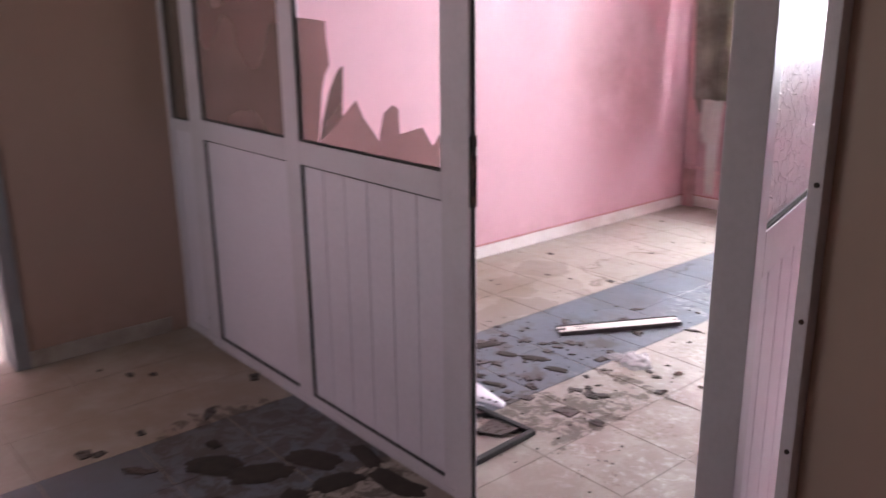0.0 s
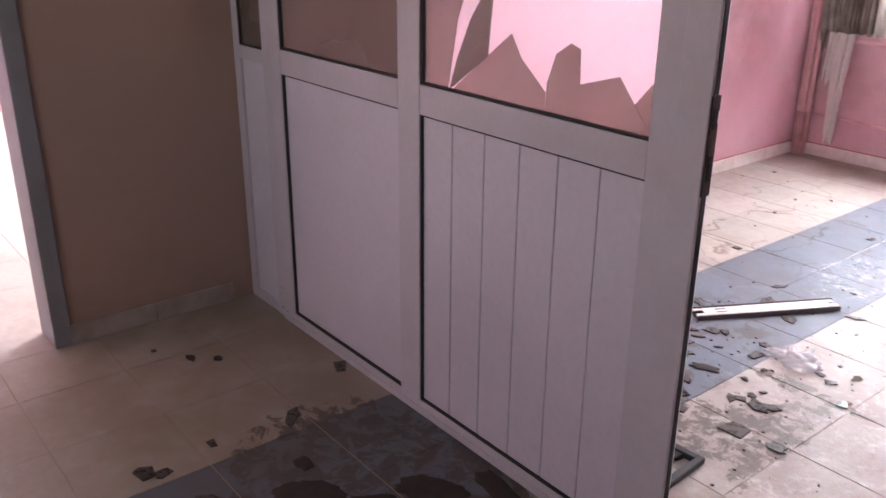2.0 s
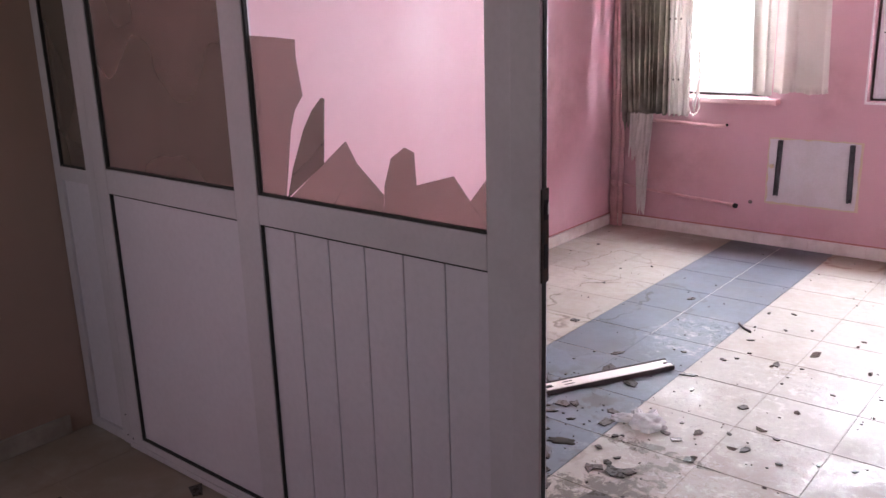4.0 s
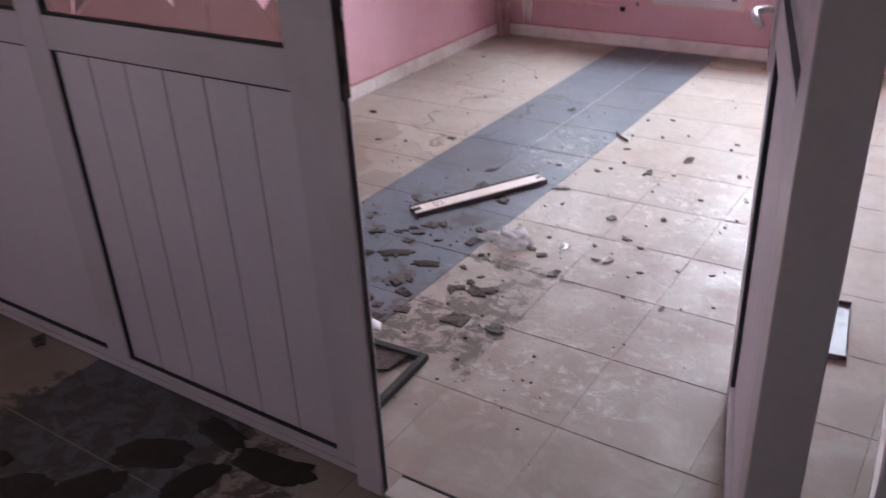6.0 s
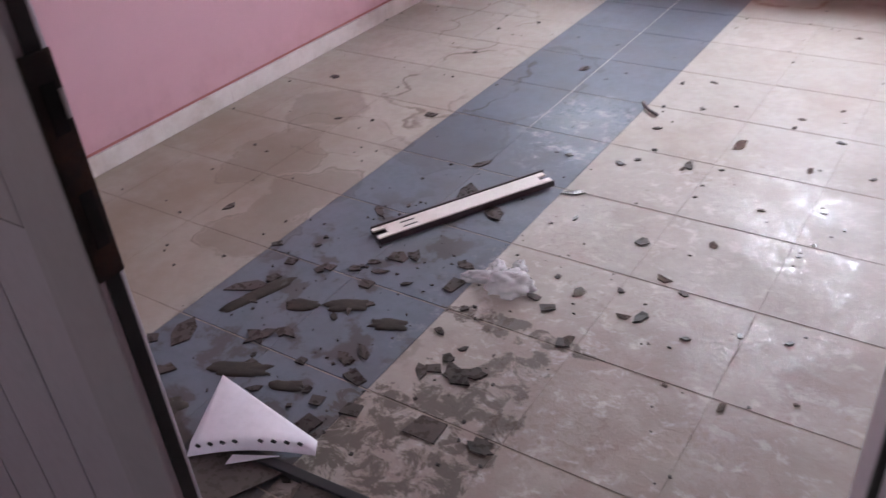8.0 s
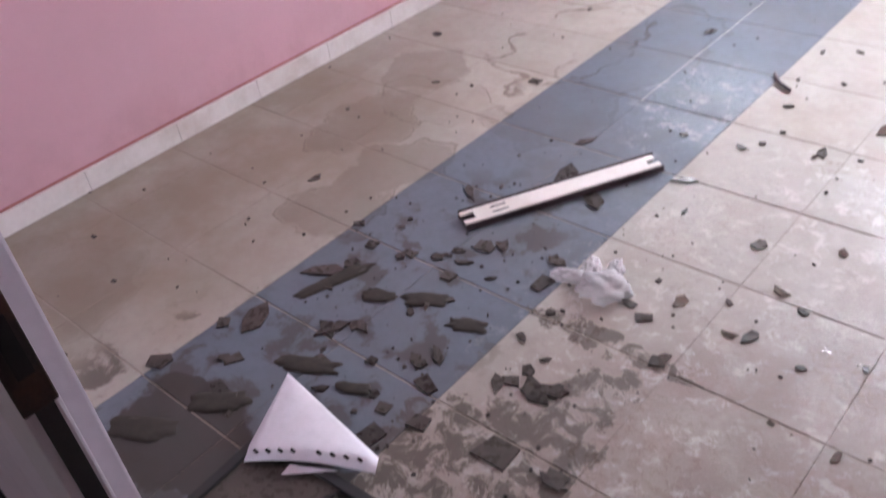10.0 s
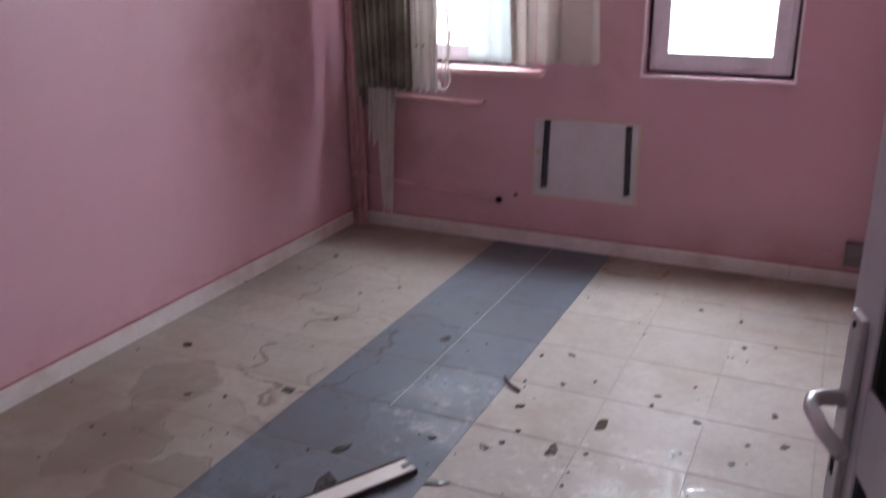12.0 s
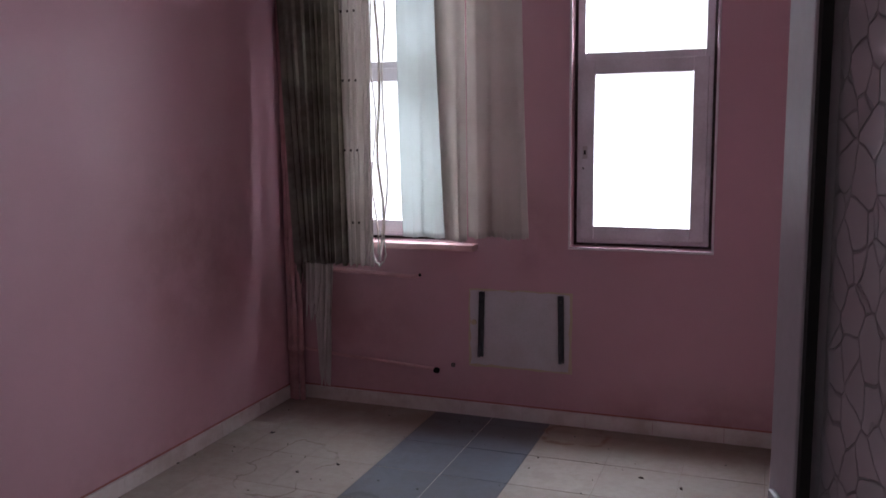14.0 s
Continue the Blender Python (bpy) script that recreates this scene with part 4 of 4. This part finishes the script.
BIG = ((1.05, 0.66, 0.043), (0.98, 0.42, 0.037), (0.99, 0.60, 0.027), (1.12, 0.53, 0.027), (1.06, 0.88, 0.033), (1.09, 0.94, 0.025), (1.09, 1.03, 0.026), (1.21, 1.05, 0.021),
       (1.35, 1.18, 0.032), (1.39, 1.21, 0.020), (1.35, 1.04, 0.028), (1.54, 1.23, 0.023), (1.56, 1.14, 0.036), (1.24, 0.74, 0.025), (1.29, 0.78, 0.022))
BIG += ((1.51, 0.81, 0.018), (1.55, 0.73, 0.032), (1.61, 0.64, 0.029), (1.55, 0.56, 0.038), (1.69, 0.84, 0.024), (1.75, 0.85, 0.034), (1.79, 0.88, 0.018), (1.79, 0.67, 0.050),
        (1.92, 0.69, 0.034), (1.33, 1.57, 0.040), (1.47, 1.50, 0.036), (1.77, 1.19, 0.018), (1.92, 1.07, 0.018), (1.17, 0.45, 0.034))
SMALL = ((0.91, 2.0), (1.28, 1.75), (1.51, 1.93), (0.70, 1.17), (0.74, 0.29), (1.10, 0.52), (1.23, 0.73), (1.28, 0.77), (1.35, 1.19), (1.38, 1.21), (1.19, 1.05),
         (1.67, 0.82), (1.74, 0.84), (1.78, 0.87), (1.53, 0.73), (1.91, 0.68), (1.92, 1.55), (2.09, 1.62), (2.03, 1.41), (2.04, 1.24), (2.00, 1.22), (1.86, 1.26),
         (1.82, 1.17), (1.91, 1.06), (1.68, 1.94), (1.88, 2.02), (1.63, 1.71), (1.15, 1.36), (1.52, 0.63), (1.09, 0.28), (2.48, 2.50), (2.53, 2.32), (1.98, 2.22),
         (0.34, 2.14), (1.24, 2.61))
TINY = ((0.74, 1.87), (0.61, 1.83), (0.36, 0.61), (0.60, 0.53), (0.74, 2.60), (2.33, 3.0), (2.44, 3.05), (2.29, 3.25), (2.10, 2.41), (1.74, 2.67), (2.21, 2.60),
        (1.88, 2.50), (2.39, 2.16), (2.58, 2.63), (0.47, 1.53), (1.65, 2.40), (1.64, 2.62), (2.12, 3.31), (0.69, 2.89), (0.82, 3.02), (0.12, 2.80), (0.32, 3.28),
        (2.16, 1.21), (1.87, 1.99))
for x, y, size in BIG:
    shard(x, y, size * 0.85, "large dirty bronze glass shard on the tiles")
for x, y in SMALL:
    shard(x, y, chips.uniform(0.013, 0.022))
for x, y in TINY:
    shard(x, y, chips.uniform(0.006, 0.010), "small dirty bronze glass shard on the tiles")
for _ in range(34):
    shard(min(max(chips.gauss(1.36, 0.20), 0.95), 1.95), min(max(chips.gauss(0.86, 0.26), 0.42), 1.5), chips.uniform(0.006, 0.017))
for _ in range(22):
    shard(chips.uniform(1.65, 2.45), chips.uniform(1.0, 2.6), chips.uniform(0.005, 0.011), "small dirty bronze glass shard on the tiles")
for x, y, s in ((1.30, -0.47, 0.075), (1.16, -0.42, 0.05), (1.45, -0.26, 0.08), (1.62, -0.24, 0.07), (1.42, -0.50, 0.06), (1.13, -0.70, 0.028), (0.90, -0.79, 0.034),
                (0.93, -0.76, 0.024), (0.73, -0.052, 0.032), (0.90, -0.335, 0.026), (0.885, -0.59, 0.018), (0.36, -0.43, 0.016), (0.23, -0.51, 0.010), (0.42, -0.36, 0.018)):
    if s < 0.05:
        shard(x, y, s, "large muddy glass shard on the corridor tiles")
def clod(x, y, long, wide, angle):
    """A thin cake of mud with a soft uneven outline, domed in the middle."""
    bm = bmesh.new()
    top = bm.verts.new((0, 0, 0.005))
    rings = []
    for share, z in ((0.6, 0.0045), (0.92, 0.003), (1.0, 0.0)):
        ring = []
        for k in range(36):
            a = 2 * math.pi * k / 36
            d = Vector((math.cos(a), math.sin(a), 0))
            r = share * (1 + 0.30 * noise.noise(d * 1.6 + Vector((x * 9, y * 9, 0))) + 0.14 * noise.noise(d * 5 + Vector((y * 7, x, 0))))
            ring.append(bm.verts.new((math.copysign(abs(d.x) ** 0.55, d.x) * r * long, math.copysign(abs(d.y) ** 0.8, d.y) * r * wide, z)))
        rings.append(ring)
    for k in range(36):
        m = (k + 1) % 36
        bm.faces.new((top, rings[0][k], rings[0][m]))
        for p, q in zip(rings, rings[1:]):
            bm.faces.new((p[k], q[k], q[m], p[m]))
    ob = part("mud_clod", bm, mud_mat, None, "", True)
    ob.matrix_world = pose(x, y, 0.0008, 0, 0, angle)
    tagged(ob, "flat dark clod of wet mud on the tiles", "mud", "mud clods")


for place in ((1.28, 0.62, 0.080, 0.026, 25), (1.11, 0.87, 0.100, 0.024, 71), (1.25, 0.885, 0.045, 0.024, 20), (1.36, 0.94, 0.060, 0.027, 30), (1.50, 0.925, 0.050, 0.022, 20),
              (1.42, 0.63, 0.045, 0.018, 25), (1.20, 0.43, 0.070, 0.030, 40), (1.12, 0.28, 0.085, 0.035, 30),
              (1.27, -0.49, 0.095, 0.062, 35), (1.13, -0.43, 0.035, 0.022, 0), (1.41, -0.40, 0.100, 0.060, 60), (1.45, -0.22, 0.095, 0.055, 30), (1.62, -0.24, 0.085, 0.045, 75)):
    clod(*place)
for place in ((1.75, -0.10, 0.110, 0.045, 10), (1.55, -0.08, 0.085, 0.035, -8), (1.62, -0.42, 0.080, 0.045, 120), (1.80, -0.28, 0.075, 0.045, 40), (1.50, -0.58, 0.060, 0.035, 15)):
    clod(*place)
bend = tagged(part("bent_clip", tube([(1.575, 2.40, 0.006), (1.592, 2.365, 0.012), (1.620, 2.335, 0.010), (1.660, 2.315, 0.006)], 0.006, 8), brown_edge, None, "", True),
              "small bent dark plastic clip on the floor", "plastic clip")

bits = bmesh.new()
for _ in range(330):
    if chips.random() < 0.62:
        x, y = chips.gauss(1.45, 0.38), chips.gauss(1.0, 0.5)
    else:
        x, y = chips.uniform(0.1, 2.5), chips.uniform(0.2, 3.75)
    if not (0.05 < x < 2.5 and 0.08 < y < 3.8):
        continue
    r = chips.uniform(0.0015, 0.0050)
    a = chips.uniform(0, 3)
    ca, sa = math.cos(a) * r, math.sin(a) * r
    k = chips.uniform(0.4, 1.0)
    vs = [bits.verts.new((x + ca * p - sa * q * k, y + sa * p + ca * q * k, z)) for z in (0.0006, 0.0006 + r * 0.7) for p, q in ((-1, -1), (1, -0.7), (0.8, 1), (-0.9, 0.8))]
    for f in ((3, 2, 1, 0), (4, 5, 6, 7), (0, 1, 5, 4), (1, 2, 6, 5), (2, 3, 7, 6), (3, 0, 4, 7)):
        bits.faces.new([vs[i] for i in f])
tagged(part("glass_crumbs", bits, shard_glass), "scattered crumbs of broken glass and grit", "glass crumbs", kind="stuff")

# ---- floor of tiles ----
floor = tagged(part("floor", boxes([((-4.4, -3.15, -0.15), (4.75, WALL_Y + 0.05, -0.0016))]), grout),
               "dirty beige tile floor with a blue stripe and debris", "floor", kind="structure")
COLS = [-0.03, 0.305, 0.640, 0.976, 1.291, 1.594, 1.946, 2.276, 2.613, 2.948, 3.283, 3.618, 3.953, 4.288, 4.62]
ROW0, ROW = 0.712, 0.337
tile_meshes = {}


def tile_bm(bm, x0, x1, y0, y1, g=0.0018, c=0.0012, gx=0.0006):
    lo = [bm.verts.new((x, y, -0.0045)) for x, y in ((x0 + gx, y0 + g), (x1 - gx, y0 + g), (x1 - gx, y1 - g), (x0 + gx, y1 - g))]
    mid = [bm.verts.new((v.co.x, v.co.y, -c)) for v in lo]
    k, kx = g + c, gx + c * 0.6
    top = [bm.verts.new((x, y, 0)) for x, y in ((x0 + kx, y0 + k), (x1 - kx, y0 + k), (x1 - kx, y1 - k), (x0 + kx, y1 - k))]
    bm.faces.new(top)
    for a, b in ((lo, mid), (mid, top)):
        for i in range(4):
            j = (i + 1) % 4
            bm.faces.new((a[i], a[j], b[j], b[i]))
    return bm


def tile(x0, x1, y0, y1, mat):
    key = (round(x1 - x0, 4), round(y1 - y0, 4), mat.name)
    if key not in tile_meshes:
        tile_meshes[key] = mesh_of("tile", tile_bm(bmesh.new(), 0, x1 - x0, 0, y1 - y0), mat)
    ob = new("tile", tile_meshes[key])
    ob.location = (x0, y0, random.uniform(-0.0003, 0.0003))
    ob.parent = floor


for i, (a, b) in enumerate(zip(COLS, COLS[1:])):
    mat = blue_tile if i in (3, 4) else beige_tile
    for r in range(-11, 10):
        y0, y1 = ROW0 + r * ROW, ROW0 + (r + 1) * ROW
        if y0 < -3.0 or (y0 > 0.0 and a > 2.99) or y0 > WALL_Y or (b <= 0.02):
            continue
        x0, x1 = a, b
        if y0 >= 0.0:
            x1 = min(b, 3.02)
        tile(max(x0, 0.0), x1, y0, min(y1, WALL_Y), mat)
rest = bmesh.new()
for i in range(13):
    for r in range(-11, 4):
        tile_bm(rest, 0.0 - (i + 1) * 0.3215, 0.0 - i * 0.3215, ROW0 + r * ROW, ROW0 + (r + 1) * ROW)
tagged(part("tile_field", rest, beige_tile, floor), "dusty beige tiles of the bright side room", kind="stuff")
tagged(part("grout_line", boxes([((1.2875, 2.06, -0.003), (1.2945, WALL_Y, -0.0004))]), pale_grout, floor), "pale grout line along the blue stripe")
